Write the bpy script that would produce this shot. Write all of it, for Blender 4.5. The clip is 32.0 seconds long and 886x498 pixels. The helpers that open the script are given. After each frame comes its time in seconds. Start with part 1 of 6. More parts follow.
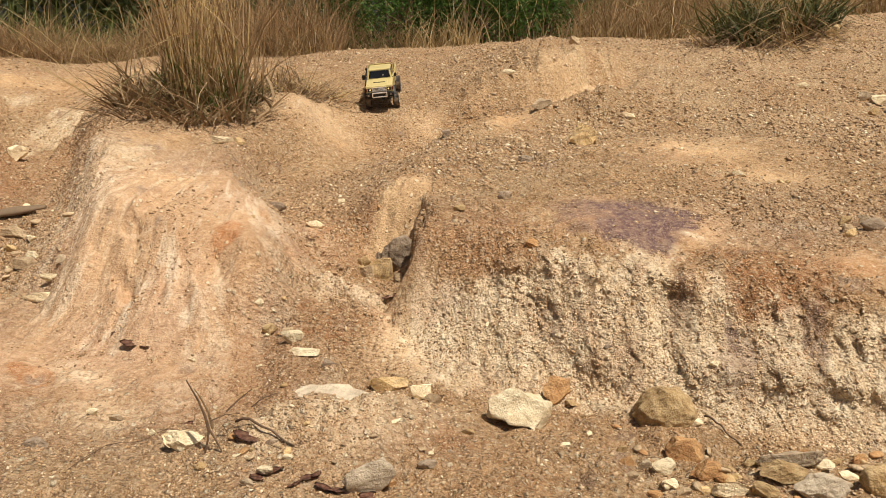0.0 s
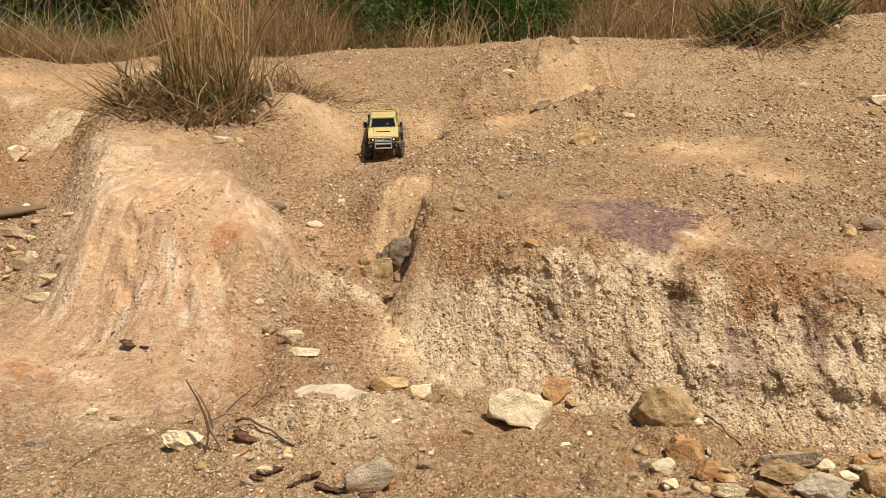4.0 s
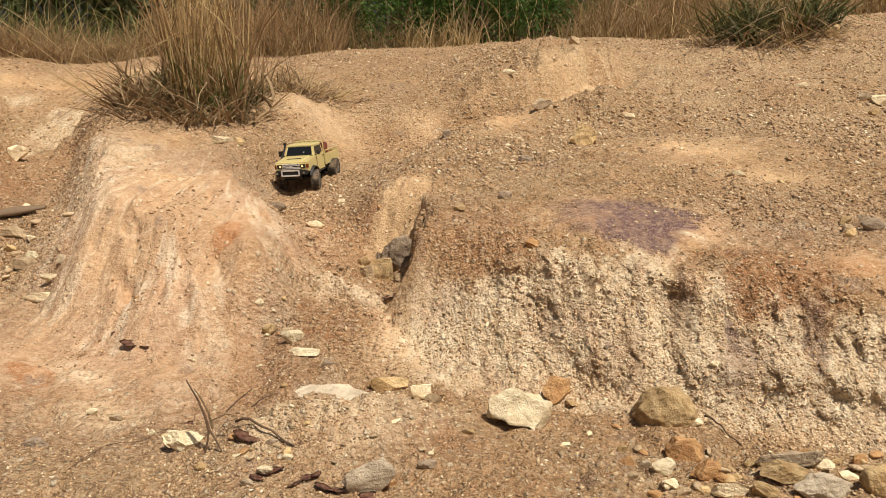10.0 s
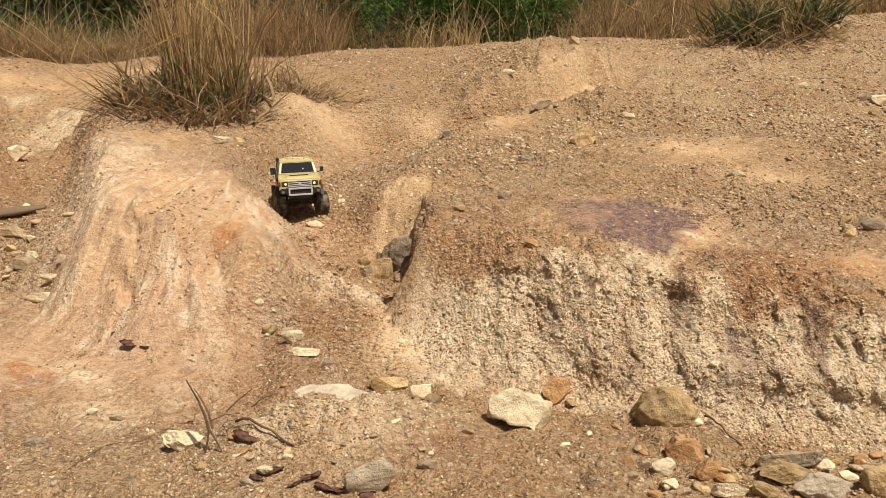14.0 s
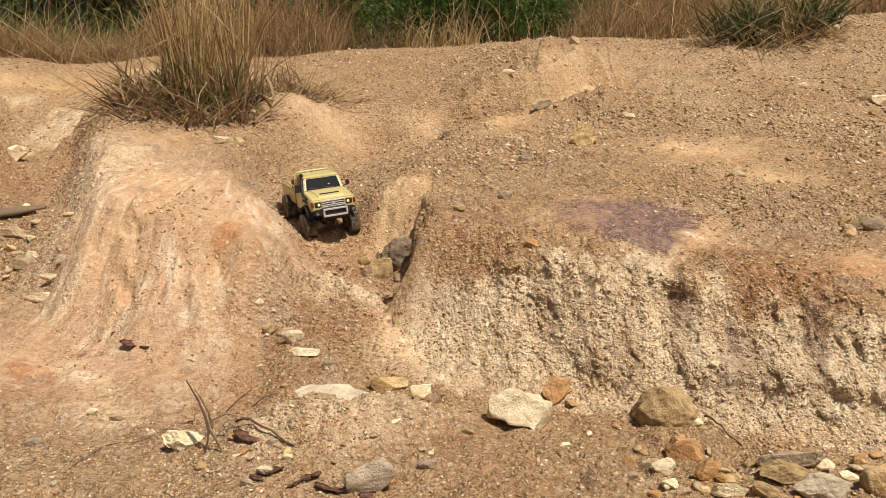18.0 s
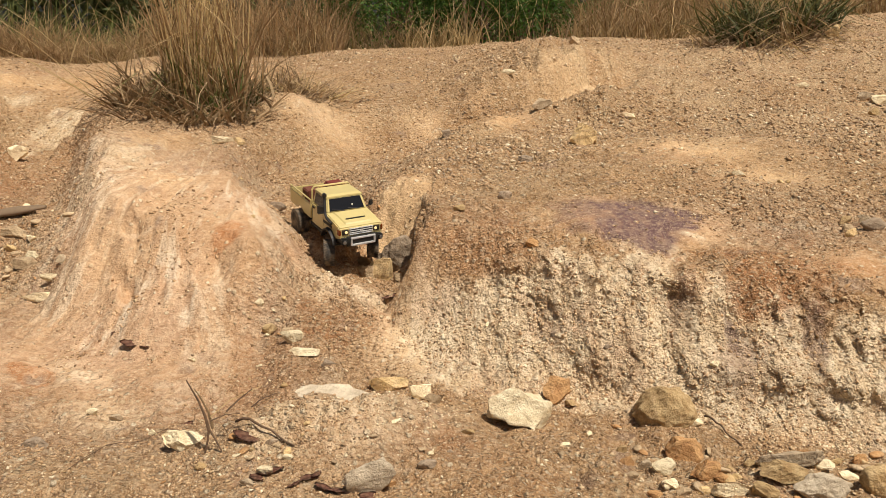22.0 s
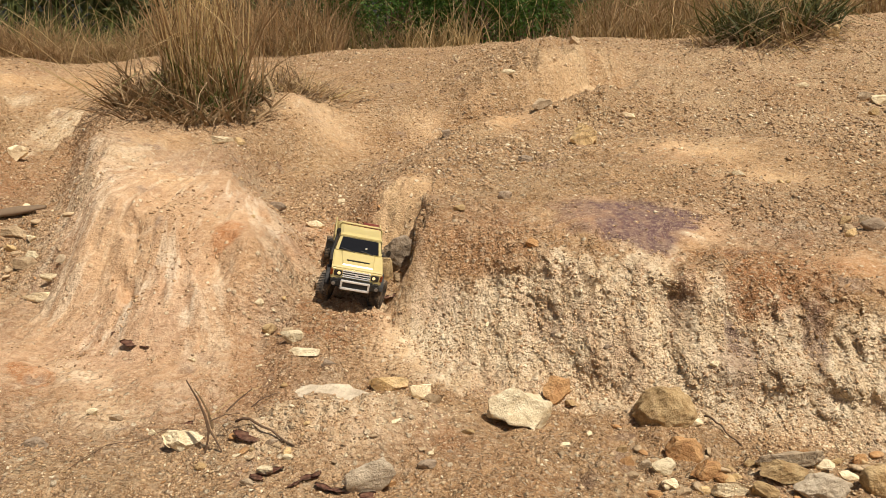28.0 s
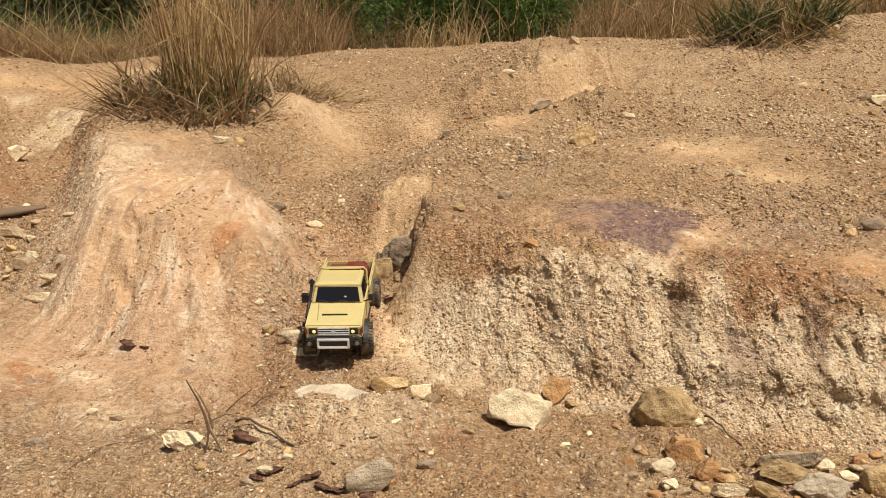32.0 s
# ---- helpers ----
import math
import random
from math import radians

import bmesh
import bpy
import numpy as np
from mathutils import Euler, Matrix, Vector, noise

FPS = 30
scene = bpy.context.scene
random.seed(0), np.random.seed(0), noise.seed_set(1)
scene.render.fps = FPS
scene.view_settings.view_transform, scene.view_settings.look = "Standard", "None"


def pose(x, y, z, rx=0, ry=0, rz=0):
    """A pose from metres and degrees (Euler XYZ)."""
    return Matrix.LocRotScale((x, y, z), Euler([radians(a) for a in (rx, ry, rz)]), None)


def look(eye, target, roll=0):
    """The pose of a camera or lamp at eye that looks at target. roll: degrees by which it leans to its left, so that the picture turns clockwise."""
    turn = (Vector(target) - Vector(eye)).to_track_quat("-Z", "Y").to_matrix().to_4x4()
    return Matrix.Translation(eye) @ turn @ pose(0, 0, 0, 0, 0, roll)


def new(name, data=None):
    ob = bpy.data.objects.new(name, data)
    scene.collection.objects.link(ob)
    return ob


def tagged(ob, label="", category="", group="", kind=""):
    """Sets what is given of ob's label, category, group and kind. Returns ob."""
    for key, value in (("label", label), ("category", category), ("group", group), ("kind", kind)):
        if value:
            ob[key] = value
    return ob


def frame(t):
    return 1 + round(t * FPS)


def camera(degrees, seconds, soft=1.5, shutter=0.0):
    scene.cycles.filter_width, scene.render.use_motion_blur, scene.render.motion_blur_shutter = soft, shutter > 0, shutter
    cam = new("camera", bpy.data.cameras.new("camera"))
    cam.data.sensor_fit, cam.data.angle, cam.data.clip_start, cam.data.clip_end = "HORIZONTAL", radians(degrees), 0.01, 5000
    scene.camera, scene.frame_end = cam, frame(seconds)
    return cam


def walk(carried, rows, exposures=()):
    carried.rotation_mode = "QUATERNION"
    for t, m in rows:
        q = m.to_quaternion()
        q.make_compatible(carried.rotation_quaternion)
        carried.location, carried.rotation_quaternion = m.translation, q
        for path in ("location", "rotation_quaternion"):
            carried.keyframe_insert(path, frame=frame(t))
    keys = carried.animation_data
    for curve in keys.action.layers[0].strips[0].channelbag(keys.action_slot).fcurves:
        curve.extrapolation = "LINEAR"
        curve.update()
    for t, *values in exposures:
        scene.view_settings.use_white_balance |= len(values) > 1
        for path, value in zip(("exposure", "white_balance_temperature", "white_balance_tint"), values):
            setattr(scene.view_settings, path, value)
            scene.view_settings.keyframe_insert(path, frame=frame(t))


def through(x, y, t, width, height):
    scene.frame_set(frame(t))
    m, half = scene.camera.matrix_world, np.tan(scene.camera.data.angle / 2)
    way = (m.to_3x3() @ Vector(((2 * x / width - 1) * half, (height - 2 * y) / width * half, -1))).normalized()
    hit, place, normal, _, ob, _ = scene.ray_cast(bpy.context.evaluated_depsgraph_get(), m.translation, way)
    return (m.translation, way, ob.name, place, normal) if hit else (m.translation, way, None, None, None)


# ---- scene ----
# Camera on its stand: one lens, one pose
EYE_HEIGHT = 0.95
cam = camera(60.0, 32.0, soft=0.6)
EYE = (0.0, 0.0, EYE_HEIGHT)
AIM = (0.0, math.cos(radians(15.0)), EYE_HEIGHT - math.sin(radians(15.0)))
walk(cam, [(0.0, look(EYE, AIM)), (32.0, look(EYE, AIM))])

# Daylight: high sun from the right and a little behind the camera
SUN_ELEVATION, SUN_AZIMUTH = 63.0, 138.0
scene.view_settings.exposure = 0.01
world = bpy.data.worlds.new("world")
scene.world = world
world.use_nodes = True
_n, _l = world.node_tree.nodes, world.node_tree.links
_sky = _n.new("ShaderNodeTexSky")
_sky.sky_type, _sky.sun_disc = "NISHITA", False
_sky.sun_elevation, _sky.sun_rotation = radians(SUN_ELEVATION), radians(SUN_AZIMUTH)
_sky.dust_density = 5.0
_l.new(_sky.outputs["Color"], _n["Background"].inputs["Color"])
_n["Background"].inputs["Strength"].default_value = 0.042
_sun = bpy.data.lights.new("sun", "SUN")
_sun.energy, _sun.angle, _sun.color = 5.0, radians(0.6), (1.0, 0.918, 0.805)
sun = new("sun", _sun)
_e, _a = radians(SUN_ELEVATION), radians(SUN_AZIMUTH)
SUN_WAY = Vector((math.sin(_a) * math.cos(_e), math.cos(_a) * math.cos(_e), math.sin(_e)))
sun.matrix_world = look(SUN_WAY * 20, (0, 0, 0))
# ---- the drive: seconds and pose of the model pickup, on the ground between its axles ----
DRIVE = [
    (0, pose(-0.386, 5.106, 0.608, 5.8, 13.1, -89.4)),
    (0.5, pose(-0.380, 5.025, 0.579, 4.3, 11.5, -87.1)),
    (1, pose(-0.368, 4.958, 0.552, 3.8, 12.9, -85.7)),
    (1.5, pose(-0.363, 4.899, 0.516, 3.6, 14.5, -83.9)),
    (2, pose(-0.349, 4.842, 0.494, 2.7, 18.7, -83.5)),
    (2.5, pose(-0.341, 4.771, 0.460, 2.5, 21.7, -83.9)),
    (3, pose(-0.324, 4.681, 0.410, -0.1, 23.9, -88.3)),
    (3.5, pose(-0.335, 4.582, 0.379, 1.0, 18.4, -86.6)),
    (5.5, pose(-0.340, 4.173, 0.333, 1.8, -5.1, -95.9)),
    (6, pose(-0.378, 4.132, 0.328, 4.8, -1.5, -100.5)),
    (6.5, pose(-0.416, 4.111, 0.312, 7.4, -0.5, -103.1)),
    (7, pose(-0.468, 4.092, 0.301, 8.2, -0.6, -106.0)),
    (7.5, pose(-0.507, 4.065, 0.292, 7.4, -1.3, -108.4)),
    (8, pose(-0.539, 4.029, 0.280, 6.8, -0.8, -108.9)),
    (8.5, pose(-0.585, 3.994, 0.264, 7.0, -0.6, -108.1)),
    (9, pose(-0.628, 3.982, 0.259, 7.0, 0.0, -106.7)),
    (9.5, pose(-0.670, 3.976, 0.244, 6.0, -0.4, -103.4)),
    (10, pose(-0.693, 3.955, 0.244, 4.3, -0.3, -100.9)),
    (10.5, pose(-0.711, 3.888, 0.228, 3.6, 1.8, -97.6)),
    (11, pose(-0.716, 3.788, 0.229, 3.6, 0.2, -93.4)),
    (11.5, pose(-0.705, 3.674, 0.235, 1.8, -2.8, -89.5)),
    (12, pose(-0.698, 3.566, 0.238, 3.4, -5.5, -85.3)),
    (12.5, pose(-0.679, 3.475, 0.237, 1.4, -6.1, -81.2)),
    (13, pose(-0.666, 3.402, 0.248, -0.6, -7.2, -79.1)),
    (13.5, pose(-0.644, 3.336, 0.265, -1.6, -7.5, -77.5)),
    (14, pose(-0.625, 3.263, 0.257, 1.0, -6.7, -76.2)),
    (14.5, pose(-0.605, 3.205, 0.257, -0.4, -8.2, -75.6)),
    (16.5, pose(-0.539, 3.119, 0.246, -0.2, -4.2, -72.7)),
    (17, pose(-0.525, 3.090, 0.245, 1.9, -1.9, -71.7)),
    (17.5, pose(-0.512, 3.066, 0.243, 2.7, -2.1, -68.7)),
    (18, pose(-0.497, 3.049, 0.240, 3.9, -1.9, -65.7)),
    (18.5, pose(-0.483, 3.036, 0.241, 4.7, -1.2, -63.6)),
    (19, pose(-0.471, 3.018, 0.243, 5.2, -1.5, -62.0)),
    (19.5, pose(-0.463, 2.993, 0.241, 4.7, -0.4, -57.9)),
    (20, pose(-0.448, 2.961, 0.230, 4.6, 3.3, -56.0)),
    (20.5, pose(-0.433, 2.927, 0.215, 3.8, 5.4, -55.5)),
    (21, pose(-0.427, 2.900, 0.220, 3.6, 6.1, -56.1)),
    (21.5, pose(-0.421, 2.876, 0.221, 3.6, 6.6, -57.4)),
    (22, pose(-0.411, 2.854, 0.220, 2.0, 7.7, -58.9)),
    (22.5, pose(-0.388, 2.833, 0.211, -1.6, 10.5, -60.7)),
    (23, pose(-0.378, 2.816, 0.207, -1.8, 10.2, -62.0)),
    (23.5, pose(-0.368, 2.798, 0.192, -3.8, 10.3, -64.9)),
    (24, pose(-0.350, 2.775, 0.158, -9.2, 10.1, -69.5)),
    (24.5, pose(-0.341, 2.756, 0.157, -9.2, 10.4, -71.9)),
    (25, pose(-0.333, 2.729, 0.145, -9.4, 7.9, -75.5)),
    (25.5, pose(-0.326, 2.698, 0.130, -10.4, 4.6, -77.7)),
    (27.5, pose(-0.332, 2.614, 0.116, -12.7, 3.8, -83.8)),
    (28, pose(-0.331, 2.613, 0.118, -12.4, 3.9, -84.1)),
    (28.5, pose(-0.326, 2.607, 0.118, -11.2, 3.0, -84.7)),
    (29, pose(-0.327, 2.587, 0.117, -10.4, 1.3, -85.5)),
    (29.5, pose(-0.326, 2.551, 0.101, -6.4, 3.9, -88.4)),
    (30, pose(-0.331, 2.511, 0.093, -5.3, 3.6, -90.0)),
    (30.5, pose(-0.333, 2.472, 0.086, -2.1, 4.4, -92.0)),
    (31, pose(-0.333, 2.431, 0.069, -2.9, 5.7, -92.2)),
    (31.5, pose(-0.325, 2.394, 0.064, -0.8, 6.7, -92.5)),
    (32, pose(-0.321, 2.351, 0.038, 0.5, 6.5, -89.9)),
]
TYRE_R, TRACK, FRONT_X, REAR_X = 0.049, 0.0875, 0.140, -0.146
# ---- the lie of the land: heights in metres over (x, y), vectorised ----
def hash2(ix, iy, seed):
    h = (ix * 374761393 + iy * 668265263 + seed * 974711) & 0x7FFFFFFF
    h = ((h ^ (h >> 13)) * 1274126177) & 0x7FFFFFFF
    return ((h ^ (h >> 16)) & 0xFFFFFF) / float(0xFFFFFF)


def noise2(x, y, seed=0):
    """Smooth value noise, -1 to 1."""
    x, y = np.asarray(x, float), np.asarray(y, float)
    fx, fy = np.floor(x), np.floor(y)
    ix, iy = fx.astype(np.int64), fy.astype(np.int64)
    u, v = x - fx, y - fy
    u, v = u * u * u * (u * (u * 6 - 15) + 10), v * v * v * (v * (v * 6 - 15) + 10)
    a, b = hash2(ix, iy, seed), hash2(ix + 1, iy, seed)
    c, d = hash2(ix, iy + 1, seed), hash2(ix + 1, iy + 1, seed)
    return 2 * ((a * (1 - u) + b * u) * (1 - v) + (c * (1 - u) + d * u) * v) - 1


def fbm(x, y, octaves=4, seed=0, gain=0.5):
    total, amp = 0.0, 1.0
    for k in range(octaves):
        total = total + amp * noise2(x * 2**k + 17.3 * k, y * 2**k - 9.1 * k, seed + k)
        amp *= gain
    return total


def clods(x, y, seed=0):
    """Distance to the nearest of scattered points: lumps of earth."""
    fx, fy = np.floor(x).astype(np.int64), np.floor(y).astype(np.int64)
    best = np.full(np.shape(x), 9.0)
    for i in (-1, 0, 1):
        for j in (-1, 0, 1):
            px, py = fx + i + hash2(fx + i, fy + j, seed), fy + j + hash2(fx + i, fy + j, seed + 7)
            best = np.minimum(best, (x - px) ** 2 + (y - py) ** 2)
    return np.sqrt(best)


def ramp(v, a, b):
    s = np.clip((v - a) / (b - a), 0, 1)
    return s * s * (3 - 2 * s)


def curve(v, *knots):
    """Piecewise line through (v, value) knots, rounded a little."""
    ks, vs = np.array(knots).T
    return (np.interp(v - 0.04, ks, vs) + np.interp(v, ks, vs) + np.interp(v + 0.04, ks, vs)) / 3


def blob(x, y, cx, cy, rx, ry, turn=0.0):
    """1 in the middle of a turned ellipse, fading to 0."""
    c, s = np.cos(radians(turn)), np.sin(radians(turn))
    u, v = ((x - cx) * c + (y - cy) * s) / rx, (-(x - cx) * s + (y - cy) * c) / ry
    return np.exp(-(u * u + v * v))


def face_start(x):
    """y at the foot of the bank and of the mound."""
    return curve(x, (-3.0, 2.95), (-1.7, 2.62), (-1.35, 2.42), (-1.0, 2.28), (-0.6, 2.2), (-0.35, 2.25), (-0.12, 2.12),
                 (0.05, 2.03), (0.3, 1.97), (0.62, 1.87), (0.85, 1.77), (1.1, 1.69), (1.5, 1.6), (3.0, 1.5))


def face_width(x):
    return curve(x, (-3.0, 0.7), (-1.5, 0.55), (-1.0, 0.42), (-0.6, 0.38), (-0.25, 0.45), (-0.05, 0.42), (0.2, 0.37), (0.7, 0.36), (1.1, 0.34), (3.0, 0.4))


def upland(x, y):
    """The slope above the bank, before the gullies cut into it."""
    z = curve(y, (1.0, 0.26), (2.2, 0.335), (2.75, 0.41), (3.3, 0.44), (3.8, 0.485), (4.4, 0.565), (5.1, 0.66), (6.0, 0.82), (6.8, 0.90), (8.0, 0.87), (12.0, 0.78), (40.0, 0.7))
    crest = curve(x, (-6.0, 0.84), (-1.5, 0.84), (-1.1, 0.90), (-0.6, 0.955), (-0.2, 0.965), (1.05, 1.0), (2.0, 1.03), (3.7, 1.18), (8.0, 1.4))
    z = z + (crest - 0.90) * ramp(y, 4.6, 6.8)
    return z


def gully_mid(y):
    """x of the line that the middle gully follows."""
    return curve(y, (2.0, -0.30), (2.35, -0.31), (2.6, -0.32), (2.85, -0.38), (3.1, -0.52), (3.4, -0.66), (3.9, -0.66), (4.2, -0.42), (4.6, -0.33), (5.1, -0.38), (6.0, -0.4))


def gully_floor(y):
    return curve(y, (1.9, 0.0), (2.12, 0.012), (2.25, 0.042), (2.35, 0.078), (2.45, 0.097), (2.55, 0.108), (2.65, 0.133), (2.75, 0.160), (2.85, 0.203), (2.95, 0.233), (3.05, 0.246),
                 (3.2, 0.248), (3.4, 0.245), (3.55, 0.236), (3.7, 0.229), (3.85, 0.25), (3.95, 0.275), (4.05, 0.285), (4.15, 0.292), (4.25, 0.305), (4.35, 0.32), (4.45, 0.335), (4.55, 0.353),
                 (4.65, 0.408), (4.75, 0.452), (4.85, 0.512), (4.95, 0.55), (5.05, 0.572), (5.15, 0.605), (5.25, 0.64), (5.6, 0.70), (6.2, 0.83), (6.8, 0.915), (8.0, 0.86), (9.0, 0.7), (40.0, 0.3))


# knobs of pale rock and clay along the gully bed: x, y, reach, height
KNOBS = ((-0.42, 2.60, 0.10, 0.038), (-0.29, 2.54, 0.085, 0.040), (-0.36, 2.46, 0.07, 0.02), (-0.24, 2.42, 0.06, 0.02), (-0.37, 2.72, 0.08, 0.03), (-0.42, 2.82, 0.09, 0.03), (-0.50, 2.95, 0.10, 0.02), (-0.53, 2.68, 0.08, 0.02))


def mound_flow(x, y):
    """Rain runs down the mound in a fan from its crest: the place across the fan, and along it."""
    down = np.maximum(0, 3.0 - y)
    fan = (x + 0.93 + 0.05 * fbm(x * 2.5, y * 2.5, 3, 157)) / (0.22 + 0.55 * down) * (1 + 0.5 * ramp(y, 3.0, 3.6))
    return fan, np.where(y < 3.0, np.hypot(x + 0.93, down) * 1.6, 0.0) + 0.6 * y


def smooth_clay(x, y):
    """Where rain has left the clay bare and smooth."""
    return (1.2 * blob(x, y, -1.05, 2.75, 0.42, 0.50) + 0.35 * blob(x, y, -0.95, 2.14, 0.6, 0.17) + 0.6 * blob(x, y, -0.85, 4.7, 0.35, 0.3) + 0.8 * blob(x, y, 1.15, 3.5, 0.35, 0.3)
            + 0.8 * blob(x, y, -0.26, 1.90, 0.18, 0.07, -8) - 0.1 * blob(x, y, -1.5, 3.1, 0.22, 0.5) + 0.5 * blob(x, y, -0.75, 2.6, 0.2, 0.4) + 0.6 * blob(x, y, -1.6, 2.25, 0.4, 0.22) + 0.8 * blob(x, y, -2.7, 5.7, 1.2, 0.6) + 0.65 * blob(x, y, 0.88, 5.22, 0.42, 0.22, 30) + 0.3 * blob(x, y, -0.70, 4.5, 0.22, 0.30, -15) + 0.6 * blob(x, y, -1.35, 3.5, 0.3, 0.5) + 0.9 * blob(x, y, 1.25, 2.12, 0.2, 0.14) + 0.6 * blob(x, y, 0.35, 4.25, 0.16, 0.35, -20) + 0.5 * blob(x, y, -0.13, 2.27, 0.12, 0.15)
            + 1.8 * blob(x, y, -0.17, 2.90, 0.11, 0.10) + 0.6 * blob(x, y, -0.12, 2.34, 0.10, 0.15) + sum(0.45 * blob(x, y, kx, ky, kr, kr * 0.7, -20) for kx, ky, kr, kh in KNOBS) + 0.8 * blob(x, y, 1.3, 3.02, 0.2, 0.13) + 0.5 * blob(x, y, -0.12, 4.75, 0.14, 0.14) - 0.6 * blob(x, y, -0.42, 2.4, 0.16, 0.35) + 1.7 * blob(x, y, 0.64, 2.47, 0.26, 0.18, -22))


def bare_height(x, y, fine=True):
    x, y = np.asarray(x, float), np.asarray(y, float)
    wob = 0.06 * fbm(x * 2.2, y * 2.2, 3, 5)
    ragged = 0.03 * fbm(x * 4.5, y * 2.0, 3, 11) * ramp(x, -0.2, 0.1)
    # low ground before the bank
    low = 0.0 + 0.015 * fbm(x * 2.5, y * 2.5, 3, 3)
    low = low + 0.10 * blob(x, y, -0.27, 1.75, 0.25, 0.12, 6)
    low = low - 0.05 * blob(x, y, -0.75, 1.95, 0.5, 0.16, 15) - 0.05 * ramp(-x, 0.2, 1.6) * ramp(-y, -2.4, -1.5)
    low = low - 0.04 * ramp(x, 0.3, 1.2) * ramp(-y, -1.9, -1.4)
    low = np.where(y < 1.0, low * ramp(y, -3.0, 1.0), low)
    # slope above it
    high = upland(x, y)
    high = high + 0.05 * fbm(x * 0.9 + 4, y * 0.9, 3, 21) * ramp(y, 2.4, 4.0)
    high = high - 0.055 * ramp(-x, 0.2, 0.9) * ramp(-y, -3.2, -2.6)
    # left gully, falling towards the camera
    high = high + 0.10 * blob(x, y, -1.55, 3.45, 0.20, 0.45, 8) + 0.03 * blob(x, y, -1.15, 2.95, 0.25, 0.2)
    lx = curve(y, (2.0, -1.6), (2.9, -1.80), (3.5, -2.02), (3.9, -2.14), (4.3, -2.25), (5.0, -2.5), (6.0, -2.9), (8.0, -3.5)) + 0.05 * noise2(y * 3, y * 0, 61)
    lf = curve(y, (2.0, 0.0), (2.6, 0.05), (2.9, 0.08), (3.5, 0.15), (3.9, 0.20), (4.3, 0.27), (5.0, 0.40), (5.8, 0.62), (6.6, 0.78), (9.0, 0.6), (40.0, 0.3))
    lw = np.where(x > lx, curve(y, (2.0, 0.4), (2.8, 0.42), (3.4, 0.46), (3.9, 0.36), (4.5, 0.40), (6.0, 0.7)), curve(y, (2.0, 0.5), (3.0, 0.4), (4.0, 0.35), (5.0, 0.4), (6.0, 0.7)))
    gl = ramp(np.abs(x - lx) + 0.05 * fbm(x * 6, y * 6, 3, 65), 0.06, 0.06 + lw)
    high = lf + (np.maximum(high, lf) - lf) * gl
    # hollow with a steep head on the far slope, and the pocket beside the bank
    line = y - (4.55 + 0.65 * (x + 0.05)) + 0.05 * fbm(x * 5, y * 5, 2, 69)
    tall = 0.112 * np.exp(-((x - 0.68) / 0.48) ** 2) * ramp(x, -0.25, 0.1)
    band = ramp(x, -0.3, 0.1) * ramp(-x, -1.5, -1.1)
    high = high + tall * ramp(line, 0.0, 0.24) * ramp(-y, -6.6, -5.6) + band * (0.075 * np.exp(-((line + 0.48) / 0.22) ** 2) - 0.19 * np.exp(-((line + 0.06) / 0.17) ** 2))
    scarp = ramp(x, 0.25, 0.5) * ramp(-x, -1.4, -1.1) * np.exp(-((line - 0.12) / 0.2) ** 2)
    high = high + scarp * (0.055 * fbm((x + 0.6 * y) * 7, line * 2.5, 3, 141) + 0.022 * fbm(x * 16, y * 10, 2, 143))
    worn = ramp(x, -0.35, 0.0) * ramp(-x, -1.6, -1.2) * ramp(y, 4.1, 4.5) * ramp(-y, -5.9, -5.4)
    high = high + worn * (0.075 * (0.4 - np.abs(fbm(x * 2.8, y * 2.8, 3, 87))) + 0.025 * fbm(x * 9, y * 6, 3, 89))
    high = high + 0.028 * blob(x, y, 0.60, 2.50, 0.26, 0.13, -22)
    # broken ground on the far left
    torn = ramp(-x, 1.65, 2.0) * ramp(y, 3.0, 3.6) * ramp(-y, -5.9, -5.2)
    high = high + torn * (0.07 * (0.45 - np.abs(fbm(x * 2.6, y * 2.2, 3, 73))) + 0.03 * fbm(x * 7, y * 7, 3, 77))
    high = high + 0.15 * blob(x, y, -0.82, 4.66, 0.27, 0.30, -15)
    # small hollow with a dark hole in its back
    high = high - 0.07 * blob(x, y, 0.0, 4.45, 0.13, 0.13) + 0.03 * blob(x, y, 0.0, 4.22, 0.25, 0.08)
    # middle gully
    c, d = gully_mid(y), gully_floor(y)
    d = d - ramp(y, 5.3, 5.7) * np.maximum(d - high + 0.01, 0)
    side = x - c
    d = d - 0.18 * np.clip(side, -0.15, 0.15) * ramp(y, 2.35, 2.5) * ramp(-y, -2.95, -2.8)
    wide_left = curve(y, (2.0, 0.25), (2.6, 0.30), (3.0, 0.30), (3.6, 0.30), (4.2, 0.38), (5.0, 0.8), (6.0, 1.2))
    wide_right = curve(y, (2.0, 0.17), (2.5, 0.15), (2.8, 0.20), (2.95, 0.15), (3.05, 0.17), (3.2, 0.36), (3.4, 0.58), (3.8, 0.66), (4.3, 0.6), (5.0, 0.8), (6.0, 1.2))
    wide = np.where(side < 0, wide_left, wide_right)
    core = np.where(side < 0, 0.09, 0.08) + 0.06 * ramp(y, 3.8, 3.95) * ramp(-y, -4.4, -4.2)
    g = ramp(np.abs(side), core, core + wide)
    high = d + (np.maximum(high, d) - d) * g
    s = ramp(y + wob * 0.7 + ragged, face_start(x), face_start(x) + face_width(x))
    steep = ramp(x, -0.15, 0.25)
    s = s * (1 - steep) + steep * (1 - (1 - s) ** 1.25)
    z = low + (np.maximum(high, low) - low) * s
    bed = (1 - ramp(np.abs(side), 0.15, 0.28)) * ramp(y, 2.0, 2.2)
